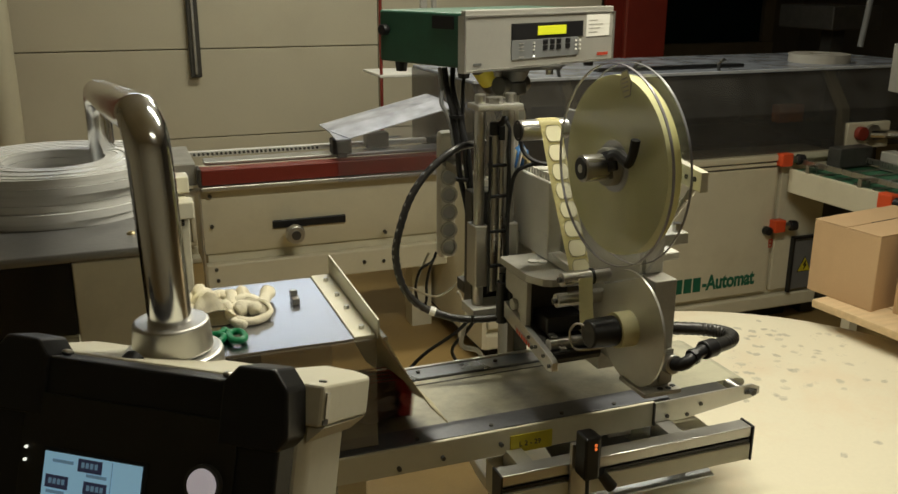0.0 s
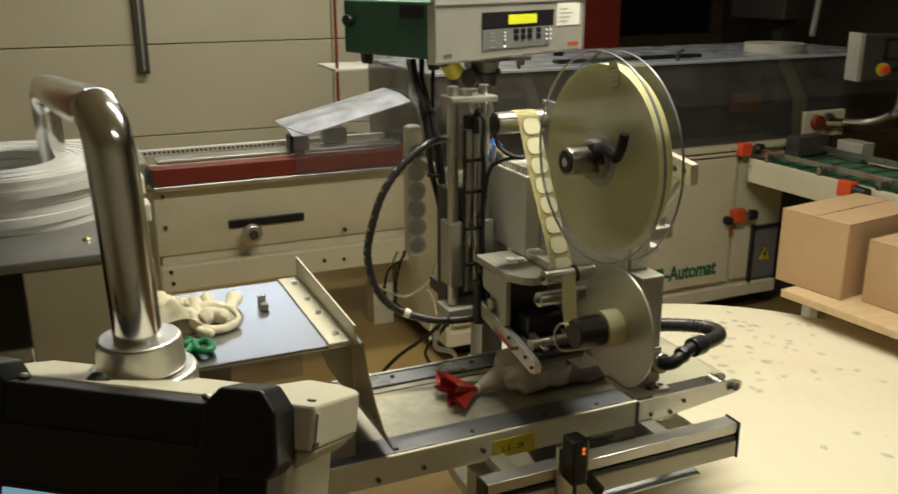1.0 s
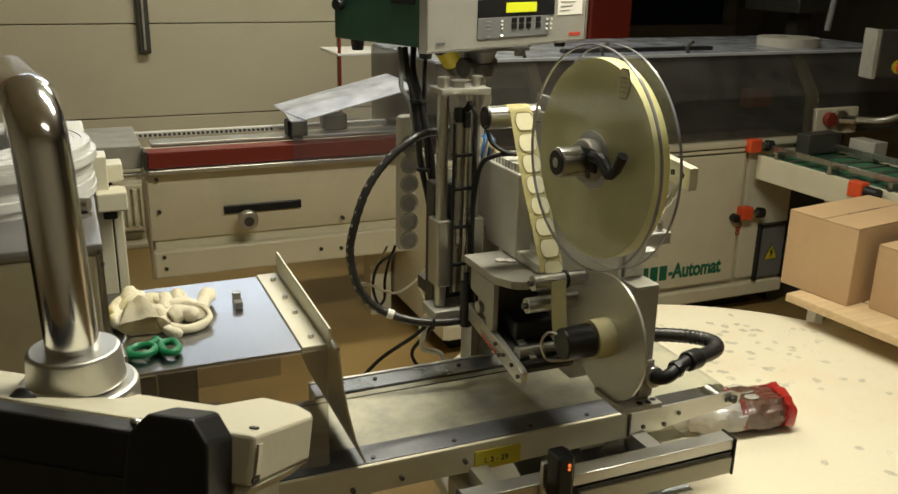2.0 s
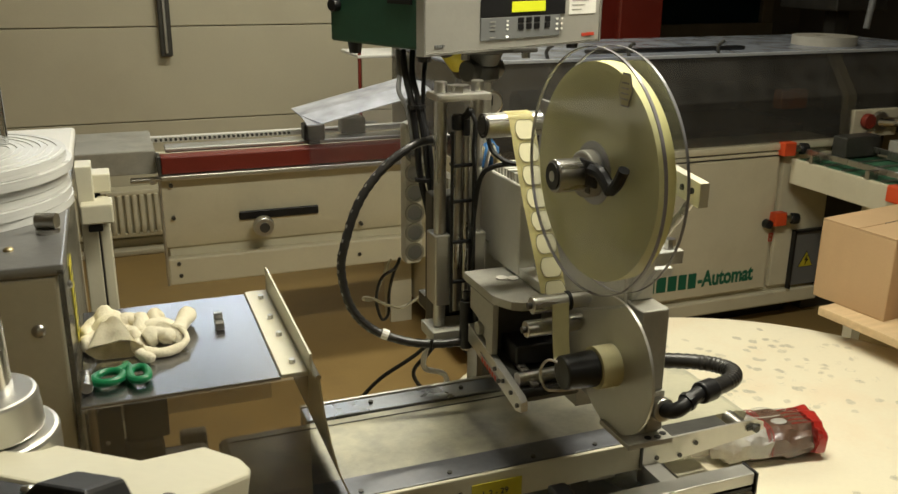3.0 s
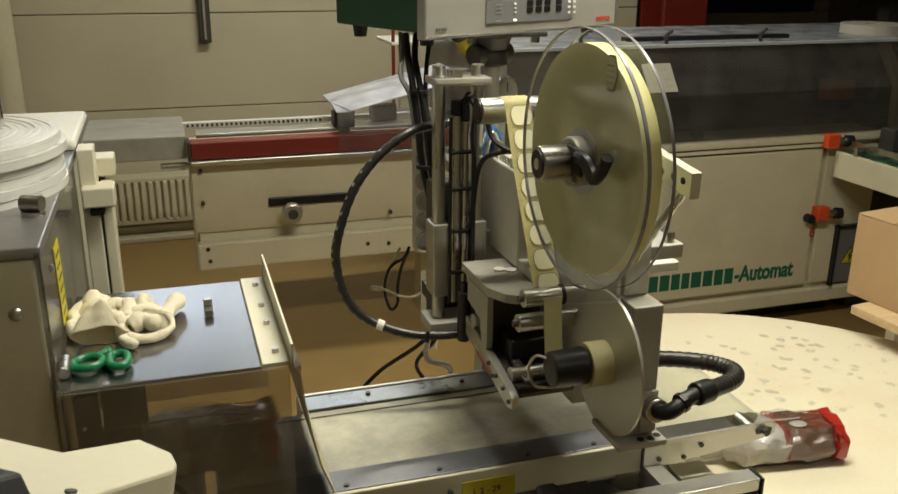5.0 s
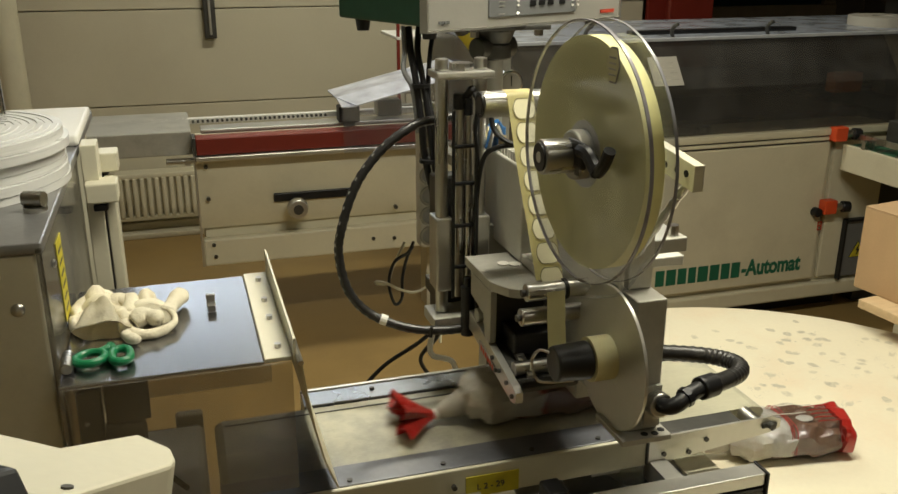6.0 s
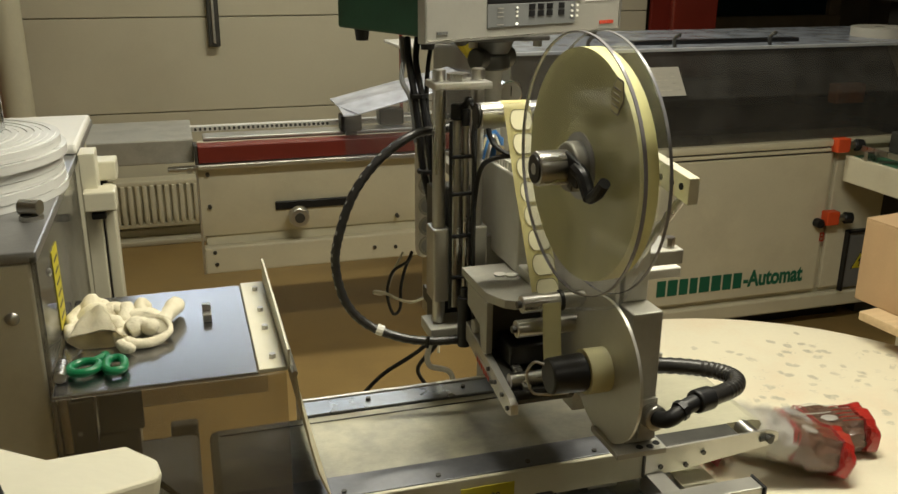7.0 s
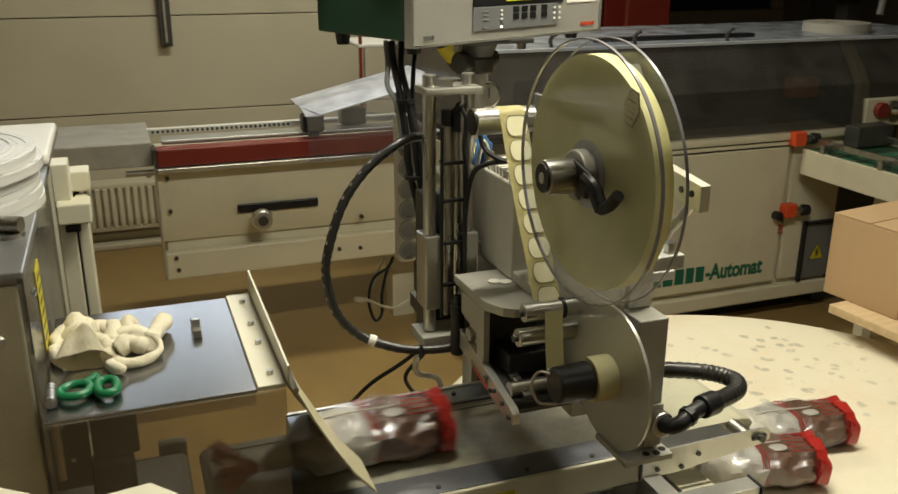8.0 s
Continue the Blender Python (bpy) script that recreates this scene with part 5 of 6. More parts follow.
    part("cable", B().tube([(0.715, 1.525, 1.2), (0.722, 1.515, 1.28), (0.74, 1.5, 1.305), (0.78, 1.48, 1.312)], 0.004, seg=8), BLACK, w)
    part("cable", B().tube([(0.76, 1.46, 1.34), (0.78, 1.45, 1.39), (0.81, 1.45, 1.4), (0.83, 1.46, 1.37)], 0.004, seg=8), BLACK, w)
    for x, y, z in ((0.668, 1.674, 1.375), (0.675, 1.655, 1.25)):
        part("tie", B().cyl((x, y, z), (x, y, z + 0.006), 0.016, seg=10), BLACK, w)
    s = thing("power_strip", (0.66, 1.95, 0.9), "white upright power strip with round sockets", "power strip")
    part("body", B().box(0.752, 0.795, 2.0, 2.04, 0.97, 1.29, 0.012), WHITE, s)
    for i in range(6):
        k = part("socket", B().ring((0.774, 2.0, 1.0 + i * 0.045), (0, -1, 0), 0.017, 0.022, 0.004, 20), GREYFRONT, s)
        part("cup", B().cyl((0.774, 2.0, 1.0 + i * 0.045), (0.774, 1.9985, 1.0 + i * 0.045), 0.0165), TRAY, k)
    part("bracket", B().box(0.765, 0.785, 1.79, 2.06, 1.2, 1.22).box(0.765, 0.83, 1.77, 1.789, 1.2, 1.22), ALUD, s)
    q = thing("loose_cables", (0.7, 1.9, 0.0), "pale and black cables hanging behind the conveyor", "cable")
    part("cable", B().tube([(0.81, 1.95, 0.985), (0.793, 1.95, 0.941), (0.768, 1.95, 0.914), (0.73, 1.95, 0.893), (0.697, 1.95, 0.901), (0.666, 1.95, 0.919), (0.645, 1.955, 0.924), (0.645, 1.96, 0.917), (0.668, 1.96, 0.916),
                             (0.68, 1.96, 0.947), (0.694, 1.96, 0.978), (0.71, 1.97, 1.0)], 0.003, seg=8), CREAM, q)
    part("cable", B().tube([(0.73, 1.97, 1.0), (0.715, 1.96, 0.981), (0.683, 1.955, 0.963), (0.671, 1.955, 0.915), (0.683, 1.955, 0.869), (0.7, 1.96, 0.878), (0.703, 1.965, 0.922), (0.715, 1.97, 0.965), (0.73, 1.975, 0.99)], 0.0035, seg=8), BLACK, q)
    part("cable", B().tube([(0.78, 1.95, 0.9), (0.79, 1.95, 0.877), (0.799, 1.95, 0.836), (0.785, 1.95, 0.805), (0.78, 1.94, 0.77)], 0.0032, seg=8), CREAM, q)
    part("cable", B().tube([(0.69, 1.63, 1.0), (0.68, 1.66, 0.92), (0.69, 1.69, 0.87), (0.73, 1.69, 0.85), (0.74, 1.69, 0.8)], 0.0055, seg=8), WHITE, q)
    part("cable", B().tube([(0.7, 1.6, 1.0), (0.66, 1.64, 0.93), (0.6, 1.68, 0.87), (0.56, 1.7, 0.82)], 0.004, seg=8), BLACK, q)
    part("cable", B().tube([(0.71, 1.6, 1.0), (0.69, 1.66, 0.92), (0.67, 1.7, 0.86), (0.7, 1.72, 0.8)], 0.004, seg=8), BLACK, q)
    p = thing("pressure_gauge", (0.9, 2.2, 1.3), "round pressure gauge with a yellow and black coupling", "gauge")
    part("gauge", B().cyl((0.97, 2.07, 1.315), (0.97, 2.04, 1.315), 0.028, bevel=0.003), CHROME, p)
    part("dial", B().cyl((0.97, 2.04, 1.315), (0.97, 2.0385, 1.315), 0.0225), GREYFRONT, p)
    part("needle", B().box(0.969, 0.971, 2.0375, 2.0383, 1.31, 1.332), BLACK, p)
    part("post", B().box(0.96, 0.98, 2.07, 2.09, 0.0, 1.5), ALUD, p)
    part("coupling", B().cyl((0.85, 2.0, 1.44), (0.884, 2.026, 1.406), 0.022), YELLOW, p)
    part("stripe", B().cyl((0.838, 1.991, 1.452), (0.849, 1.9995, 1.441), 0.023).cyl((0.885, 2.0265, 1.405), (0.9, 2.038, 1.39), 0.0225), BLACK, p)


applicator_stand()
control_unit()
applicator_head()
REEL = label_reel()
label_web()
cables()


# ---- wrapping machine on the infeed side ----
def wrapping_machine():
    t = thing("wrapping_machine", (-0.3, 1.7, 0.0), "cream and clear-doored wrapping machine with latches", "machine")
    part("base", B().box(-0.9, 0.085, 1.38, 2.3, 0.0, 0.78), CREAM2, t)
    part("inner_wall", B().box(-0.87, 0.08, 1.76, 1.78, 0.98, 1.239), DARKPART, t)
    part("back_wall", B().box(-0.9, 0.08, 2.26, 2.3, 0.78, 1.24), CREAM2, t)
    part("far_wall", B().box(-0.9, -0.87, 1.38, 2.26, 0.78, 1.24), CREAM2, t)
    part("top_plate", B().box(-0.9, 0.098, 1.37, 2.3, 1.24, 1.255, 0.003), PLATE, t, "dull steel top plate")
    part("front_post", B().box(-0.058, 0.088, 1.371, 1.41, 0.78, 1.239, 0.003), POST, t, "scuffed dull steel front post")
    part("front_sheet", B().box(-0.87, -0.06, 1.371, 1.378, 0.78, 1.239), DARKPANE, t, "smoked front pane")
    part("side_sheet", B().box(0.09, 0.097, 1.368, 1.89, 0.79, 1.248), DUSTY, t, "dusty clear side pane")
    part("side_post", B().box(0.06, 0.088, 1.785, 1.83, 0.78, 1.239, 0.003), CREAM2, t)
    part("screw", B().sphere((0.06, 1.368, 1.17), 0.009, (1, 0.6, 1)), STEEL, t)
    part("screw", B().sphere((0.098, 1.45, 1.2), 0.006, (0.6, 1, 1)), STEEL, t)
    part("stud", B().cyl((0.075, 1.52, 1.255), (0.075, 1.52, 1.262), 0.016).cyl((0.062, 1.525, 1.272), (0.088, 1.515, 1.272), 0.011), STEEL, t)
    part("rivet", B().sphere((0.03, 1.45, 1.256), 0.007, (1, 1, 0.6)), BRASS, t)
    s = part("warning_strip", B().box(0.0975, 0.0985, 1.485, 1.54, 1.1, 1.215), YELLOW, t, "yellow strip with printed lines")
    for i in range(6):
        part("print_line", B().box(0.0986, 0.099, 1.495, 1.53, 1.112 + i * 0.017, 1.116 + i * 0.017), DARKINK, s)
    # cream door frame with latch blocks further back
    d = thing("cream_door", (0.1, 2.0, 0.0), "cream machine door with two block latches", "machine door")
    part("body", B().box(-0.5, 0.1, 1.93, 2.24, 1.2555, 1.275, 0.006), WHITE, d)
    part("frame", B().box(0.102, 0.13, 1.9, 1.96, 0.5, 1.262, 0.002), CREAM2, d)
    part("leaf", B().box(0.132, 0.152, 1.92, 1.98, 0.5, 1.19, 0.003), CREAM2, d)
    part("gasket", B().box(0.1305, 0.1335, 1.914, 1.919, 0.5, 1.18), BLACK, d)
    for y, z in ((1.97, 1.215), (1.88, 1.18)):
        k = part("latch", B().box(0.105, 0.16, y - 0.01, y + 0.045, z - 0.018, z + 0.018, 0.003), CREAM2, d, "cream block latch")
        part("keeper", B().box(0.115, 0.14, y, y + 0.03, z - 0.035, z - 0.023, 0.003), BLACK, k)
    # film roll lying on the top plate
    r = thing("film_roll", (-0.08, 1.7, 1.255), "large roll of white film lying flat on the machine", "roll")
    rnd = random.Random(3)
    z = 1.2555
    for i in range(6):
        h = 0.0135 + rnd.uniform(-0.002, 0.002)
        dx, dy = rnd.uniform(-0.004, 0.004), rnd.uniform(-0.004, 0.004)
        part("layer", B().ring((-0.08 + dx, 1.7 + dy, z), (0, 0, 1), 0.085, 0.185 + rnd.uniform(-0.004, 0.004), h - 0.0008, 96), FILMROLL, r)
        z += h
    for i in range(8):
        part("winding", B().ring((-0.08, 1.7, z - 0.0008), (0, 0, 1), 0.092 + i * 0.011, 0.099 + i * 0.011, 0.001 + 0.0007 * (i % 3), 96), FILMROLL, r)


def discharge_tunnel():
    t = thing("discharge_tunnel", (0.24, 1.47, 0.8), "stainless topped discharge tunnel with a clear scuffed front", "machine")
    part("top_sheet", B().box(0.1, 0.352, 1.315, 1.645, 1.078, 1.083, 0.0015), TOPSHEET, t, "stained stainless cover sheet")
    part("front_pane", B().box(0.1, 0.388, 1.312, 1.317, 0.885, 1.078), TUNNEL, t, "scuffed clear front pane")
    part("back_pane", B().box(0.1, 0.388, 1.64, 1.645, 0.885, 1.078), TUNNEL, t)
    part("corner_angle", B().box(0.103, 0.147, 1.318, 1.33, 0.985, 1.07, 0.002), DARKPART, t)
    part("bolt", B().cyl((0.127, 1.318, 1.025), (0.127, 1.3172, 1.025), 0.003, seg=8), STEEL, t)
    part("side_plate", B().box(0.149, 0.204, 1.328, 1.336, 1.015, 1.076, 0.003), DARKPART, t, "dark mounting plate")
    part("hinge_strip", B().box(0.353, 0.39, 1.318, 1.65, 1.0782, 1.0845, 0.001), CREAM2, t, "cream hinge strip with bolts")
    for y in (1.35, 1.45, 1.52, 1.61):
        part("bolt", B().cyl((0.374, y, 1.0845), (0.374, y, 1.091), 0.0048, seg=6), STEEL, t)
    part("flange", B().prism([(1.308, 1.08), (1.655, 1.08), (1.66, 1.115), (1.655, 1.122), (1.308, 1.113)], "x", 0.3905, 0.3935), CREAM2, t, "upright cream-painted flange")
    for y in (1.36, 1.5, 1.6):
        part("rivet", B().sphere((0.3935, y, 1.1), 0.005, (0.6, 1, 1), 1), STEEL, t)
    part("latch_block", B().box(0.289, 0.302, 1.5, 1.52, 1.0832, 1.095, 0.002).box(0.289, 0.302, 1.522, 1.531, 1.0832, 1.103, 0.001), STEEL, t, "small steel latch block")
    part("bracket", B().box(0.143, 0.196, 1.33, 1.36, 0.9, 1.012, 0.011), DARKPART, t)
    part("pin", B().cyl((0.108, 1.345, 1.092), (0.107, 1.39, 1.092), 0.0075, bevel=0.001), STEEL, t)
    part("roller", B().cyl((0.112, 1.325, 1.0), (0.112, 1.325, 1.078), 0.009), STEEL, t)
    part("cable", B().tube([(0.13, 1.33, 0.95), (0.16, 1.33, 0.93), (0.2, 1.33, 0.94), (0.24, 1.33, 0.9)], 0.004, seg=8), BLACK, t)


FLAP_PIECES = 40


def flap():
    """The flexible outlet flap as narrow strips side by side; each hangs from the y axis of the thing and swings on it."""
    t = local_thing("outlet_flap", pose(0.396, 1.283, 1.085), "hanging cream plastic outlet flap at the tunnel mouth", "flap")
    prof = [(0.0, 0.0), (0.0015, -0.05), (0.006, -0.1), (0.013, -0.15), (0.026, -0.195)]
    w = 0.345 / FLAP_PIECES
    strips = [part("strip", B().prism(prof + [(x + 0.0025, z) for x, z in prof[::-1]], "y", 0.0, w + 0.0003), FLAPM, t, where=pose(0, w * i, 0)) for i in range(FLAP_PIECES)]
    part("hinge_bar", B().cyl((0.0, 0.0, 0.004), (0.0, 0.345, 0.004), 0.004, seg=8), STEEL, t, where=Matrix())
    return strips


def crumple(b, amount, scale, seed):
    for v in b.bm.verts:
        n = noise.noise_vector(v.co * scale + Vector((seed, 0, 0)))
        v.co += n * amount
        v.co.z = max(0.0006 + 0.0016 * abs(n.x + n.y), v.co.z)
    return b


def gloves():
    """Two limp knitted gloves: one with a fanned open cuff, one with a rolled round cuff, their fingers tumbled behind."""
    P = dict(where=Matrix())

    def finger(t, pts, r, seed):
        part("finger", crumple(B().tube(pts, lambda u: 1.12 * r * (0.92 + 0.12 * math.sin(u * 9 + seed)) * (1 - 0.5 * max(0, u - 0.8) / 0.2), 12), 0.003, 65, seed), GLOVE, t, **P)

    def cuff(t, rings, seed, label):
        """An open sleeve through rings of (centre, half width vector, height)."""
        b = bmesh.new()
        k, rows = 32, []
        dense = []
        for (c0, w0, h0), (c1, w1, h1) in zip(rings, rings[1:]):
            for i in range(5):
                u = i / 5
                dense.append((Vector(c0).lerp(Vector(c1), u), Vector(w0).lerp(Vector(w1), u), h0 + (h1 - h0) * u))
        dense.append(tuple(Vector(q) if n < 2 else q for n, q in enumerate(rings[-1])))
        for c, w, h in dense:
            row = []
            for j in range(k):
                a = 2 * math.pi * j / k
                fold = 1 + 0.1 * math.sin(4 * a + seed)
                row.append(b.verts.new(c + w * (math.cos(a) * fold) + Vector((0, 0, h * (1 + math.sin(a)) * 0.5 * fold))))
            rows.append(row)
        for p, q in zip(rows, rows[1:]):
            for j in range(k):
                b.faces.new((p[j], p[(j + 1) % k], q[(j + 1) % k], q[j]))
        bmesh.ops.solidify(b, geom=b.faces[:], thickness=0.0025)
        c = B()
        c.bm.free()
        c.bm = b
        part("cuff", crumple(c, 0.003, 45, seed), GLOVE, t, label, **P)
    z = 1.0833
    g = local_thing("work_glove", pose(0.145, 1.48, z), "cream knitted cotton work glove with its cuff fanned open", "glove", "work gloves")
    cuff(g, [((-0.004, 0.045, 0.004), (0.014, 0.004, 0), 0.03), ((-0.002, 0.02, 0.003), (0.02, 0.004, 0), 0.034), ((0.0, -0.012, 0.0), (0.03, 0.002, 0), 0.032), ((0.002, -0.035, 0.0), (0.039, -0.002, 0), 0.026)], 3.0, "wide open knitted cuff")
    for i, (pts, r) in enumerate(([[(-0.004, 0.045, 0.018), (-0.022, 0.06, 0.02), (-0.034, 0.05, 0.012), (-0.036, 0.02, 0.01)], 0.012],
                                  [[(-0.03, 0.035, 0.01), (-0.038, 0.012, 0.011), (-0.034, -0.008, 0.009)], 0.0095],
                                  [[(-0.008, 0.045, 0.02), (-0.012, 0.068, 0.028), (-0.002, 0.078, 0.022), (0.012, 0.07, 0.014)], 0.0125],
                                  [[(0.0, 0.045, 0.018), (0.022, 0.052, 0.022), (0.036, 0.038, 0.018), (0.046, 0.03, 0.012)], 0.0115],
                                  [[(0.008, 0.02, 0.016), (0.024, 0.012, 0.022), (0.03, -0.012, 0.016)], 0.0085])):
        finger(g, pts, r, 3.0 + i)
    part("palm", crumple(B().tube([(-0.03, 0.045, 0.012), (-0.012, 0.05, 0.016), (0.006, 0.048, 0.016), (0.024, 0.042, 0.012)], lambda u: 0.008 + 0.012 * math.sin(u * math.pi), 18), 0.002, 45, 5.0), GLOVE, g, **P)
    g = local_thing("work_glove", pose(0.207, 1.465, z), "cream knitted cotton work glove with its cuff rolled round", "glove", "work gloves")
    rim = []
    for i in range(25):
        a = 2 * math.pi * i / 24
        rim.append((0.034 * math.cos(a) + 0.002, 0.03 * math.sin(a), 0.011 + 0.007 * math.sin(a + 0.3)))
    part("cuff", crumple(B().tube(rim, lambda u: 0.0072 + 0.0028 * math.sin(u * 6.28 + 4.4), 12), 0.0018, 60, 8.0), GLOVE, g, "rolled knitted cuff", **P)
    cuff(g, [((0.0, -0.004, 0.0), (0.03, 0.0, 0), 0.012), ((0.004, 0.022, 0.002), (0.03, 0.0, 0), 0.024), ((0.006, 0.042, 0.004), (0.02, 0.003, 0), 0.022)], 8.0, "limp knitted wrist")
    part("palm", crumple(B().tube([(-0.034, 0.034, 0.012), (-0.014, 0.04, 0.015), (0.006, 0.04, 0.015), (0.028, 0.034, 0.012)], lambda u: 0.008 + 0.009 * math.sin(u * math.pi), 18), 0.002, 45, 9.0), GLOVE, g, **P)
    for i, (pts, r) in enumerate(([[(-0.02, 0.002, 0.012), (-0.002, 0.008, 0.02), (0.018, -0.004, 0.012)], 0.012],
                                  [[(-0.026, 0.03, 0.012), (-0.022, 0.055, 0.026), (-0.03, 0.072, 0.014)], 0.011],
                                  [[(0.0, 0.035, 0.014), (-0.004, 0.06, 0.026), (0.006, 0.075, 0.012)], 0.0115],
                                  [[(0.025, 0.02, 0.014), (0.036, 0.045, 0.018), (0.044, 0.07, 0.018), (0.05, 0.088, 0.012)], 0.0118],
                                  [[(-0.03, -0.028, 0.008), (-0.022, -0.046, 0.009), (-0.012, -0.05, 0.007)], 0.0075])):
        finger(g, pts, r, 12.0 + i)


def scissors():
    t = local_thing("scissors", pose(0.157, 1.398, 1.0835), "scissors with green plastic handles lying on the sheet", "scissors")
    P = dict(where=Matrix())

    def loop(cx, cy, ax, ay, turn, square):
        out = []
        for i in range(21):
            q = 2 * math.pi * i / 20
            u = ax * math.copysign(abs(math.cos(q)) ** square, math.cos(q))
            v = ay * math.copysign(abs(math.sin(q)) ** square, math.sin(q))
            a = radians(turn)
            out.append((cx + u * math.cos(a) - v * math.sin(a), cy + u * math.sin(a) + v * math.cos(a), 0.0085))
        return out
    big = B().tube(loop(-0.022, -0.026, 0.0185, 0.0165, 30, 1.0), 0.0056, 10).tube([(-0.012, -0.012, 0.0085), (-0.002, -0.002, 0.008), (0.002, 0.01, 0.006)], 0.0062, 8)
    small = B().tube(loop(0.016, -0.028, 0.0115, 0.02, 4, 0.75), 0.0056, 10).tube([(0.007, -0.012, 0.0085), (0.004, 0.0, 0.007), (0.0, 0.012, 0.006)], 0.006, 8)
    part("handle", big, GREENPL, t, "green plastic finger loop", **P)
    part("handle", small, GREENPL, t, "green plastic thumb loop", **P)
    for sx in (-1, 1):
        part("blade", B().prism([(-0.005, 0.008), (0.005, 0.008), (0.002 * sx - 0.001, 0.022)], "z", 0.002 + 0.002 * (sx > 0), 0.0035 + 0.002 * (sx > 0)), STEEL, t, **P)


def infeed_belt():
    t = thing("infeed_belt", (0.0, 1.45, 0.78), "short grey belt leading out of the wrapping machine", "conveyor")
    part("belt", B().prism([(-0.75, 0.872), (0.256, 0.872), (0.264, 0.868), (0.268, 0.859), (0.264, 0.85), (0.256, 0.846), (-0.75, 0.846)], "y", 1.35, 1.55), GREYBELT, t, "smooth blue-grey belt")
    part("side_rail", B().box(-0.75, 0.262, 1.338, 1.3485, 0.84, 0.868, 0.002), DARKPART, t)
    part("side_rail", B().box(-0.75, 0.262, 1.5515, 1.562, 0.84, 0.868, 0.002), DARKPART, t)
    part("lug", B().box(0.225, 0.268, 1.563, 1.585, 0.846, 0.884, 0.005), ALUD, t)
    part("hook", B().tube([(0.1, 1.331, 0.95), (0.125, 1.331, 0.96), (0.135, 1.331, 0.945)], 0.005, seg=8), ALU, t)
    part("support", B().box(0.09, 0.13, 1.36, 1.54, 0.7815, 0.845), DARKPART, t)


wrapping_machine()
infeed_belt()
discharge_tunnel()
FLAP = flap()
gloves()
scissors()


# ---- operator panel on its arm, close to the camera ----
def operator_panel():
    t = thing("panel_arm", (0.057, 0.925, 1.0), "polished steel tube arm carrying the operator panel", "arm")
    part("tube", B().tube([(0.057, 0.925, 1.28), (0.055, 0.926, 1.36), (0.052, 0.928, 1.45), (0.05, 0.932, 1.488), (0.047, 0.955, 1.507), (0.042, 1.0, 1.508), (0.02, 1.3, 1.485), (0.002, 1.65, 1.455), (-0.002, 1.72, 1.445), (-0.003, 1.745, 1.425), (-0.003, 1.75, 1.37), (-0.003, 1.75, 1.257)], 0.0225, seg=28), CHROME, t, "polished bent steel tube")
    part("collar", B().cyl((0.057, 0.925, 1.268), (0.057, 0.925, 1.3), 0.042, 0.039, seg=40, bevel=0.003), ALU, t)
    part("flange", B().cyl((0.057, 0.925, 1.205), (0.057, 0.925, 1.267), 0.052, seg=40, bevel=0.004), ALU, t)
    part("clamp_lever", B().cyl((0.02, 0.885, 1.278), (-0.002, 0.862, 1.268), 0.012, bevel=0.003), BLACK, t)
    p = local_thing("operator_panel", pose(0.135, 0.737, 1.311) @ Matrix.Rotation(radians(-37), 4, "Z") @ Matrix.Rotation(radians(-20), 4, "X"),
                    "black and cream operator panel with a lit touch screen", "operator panel")
    P = dict(where=Matrix())
    # own space: x along the panel, y away from the operator, z up; the whole panel leans back
    part("rear_case", B().prism([(-0.3, 0.036), (0.032, 0.036), (0.034, 0.15), (0.026, 0.166), (0.004, 0.19), (-0.04, 0.207), (-0.052, 0.133), (-0.13, 0.133), (-0.16, 0.175), (-0.21, 0.175), (-0.23, 0.15), (-0.3, 0.15)], "z", -0.052, -0.013, 0.003)
         .prism([(-0.3, 0.036), (0.012, 0.036), (0.018, 0.05), (0.018, 0.13), (-0.01, 0.15), (-0.3, 0.14)], "z", -0.36, -0.0525, 0.004), CREAM2, p, "cream rear housing", **P)
    part("case_foot", B().prism([(0.018, -0.053), (0.033, -0.053), (0.018, -0.068)], "y", 0.04, 0.15), CREAM2, p, **P)
    f = part("front_frame", B().prism([(-0.3, -0.36), (0.01, -0.36), (0.01, -0.03), (-0.004, -0.015), (-0.3, -0.015)], "y", 0.0, 0.0355, 0.003), BLACK, p, "black front frame", **P)
    for ends in (((-0.05, -0.016), (-0.036, 0.0), (0.0, 0.001), (0.014, -0.016), (0.019, -0.06), (0.01, -0.072), (-0.05, -0.072)),
                 ((-0.237, -0.016), (-0.251, 0.0), (-0.287, 0.001), (-0.301, -0.016), (-0.306, -0.06), (-0.297, -0.072), (-0.237, -0.072))):
        part("corner_cap", B().prism(ends, "y", -0.004, 0.038, 0.003), BLACK, f, **P)
    part("face_plate", B().box(-0.256, -0.03, -0.003, -0.0002, -0.33, -0.05, 0.001), DARKFACE, f, **P)
    part("screen_bezel", B().box(-0.23, -0.115, -0.0042, -0.0032, -0.2, -0.099, 0.0004), BLACK, f, **P)
    s = part("screen", B().box(-0.226, -0.12, -0.0055, -0.0044, -0.19, -0.103, 0.0004), SCREEN, f, "lit pale blue touch screen", **P)
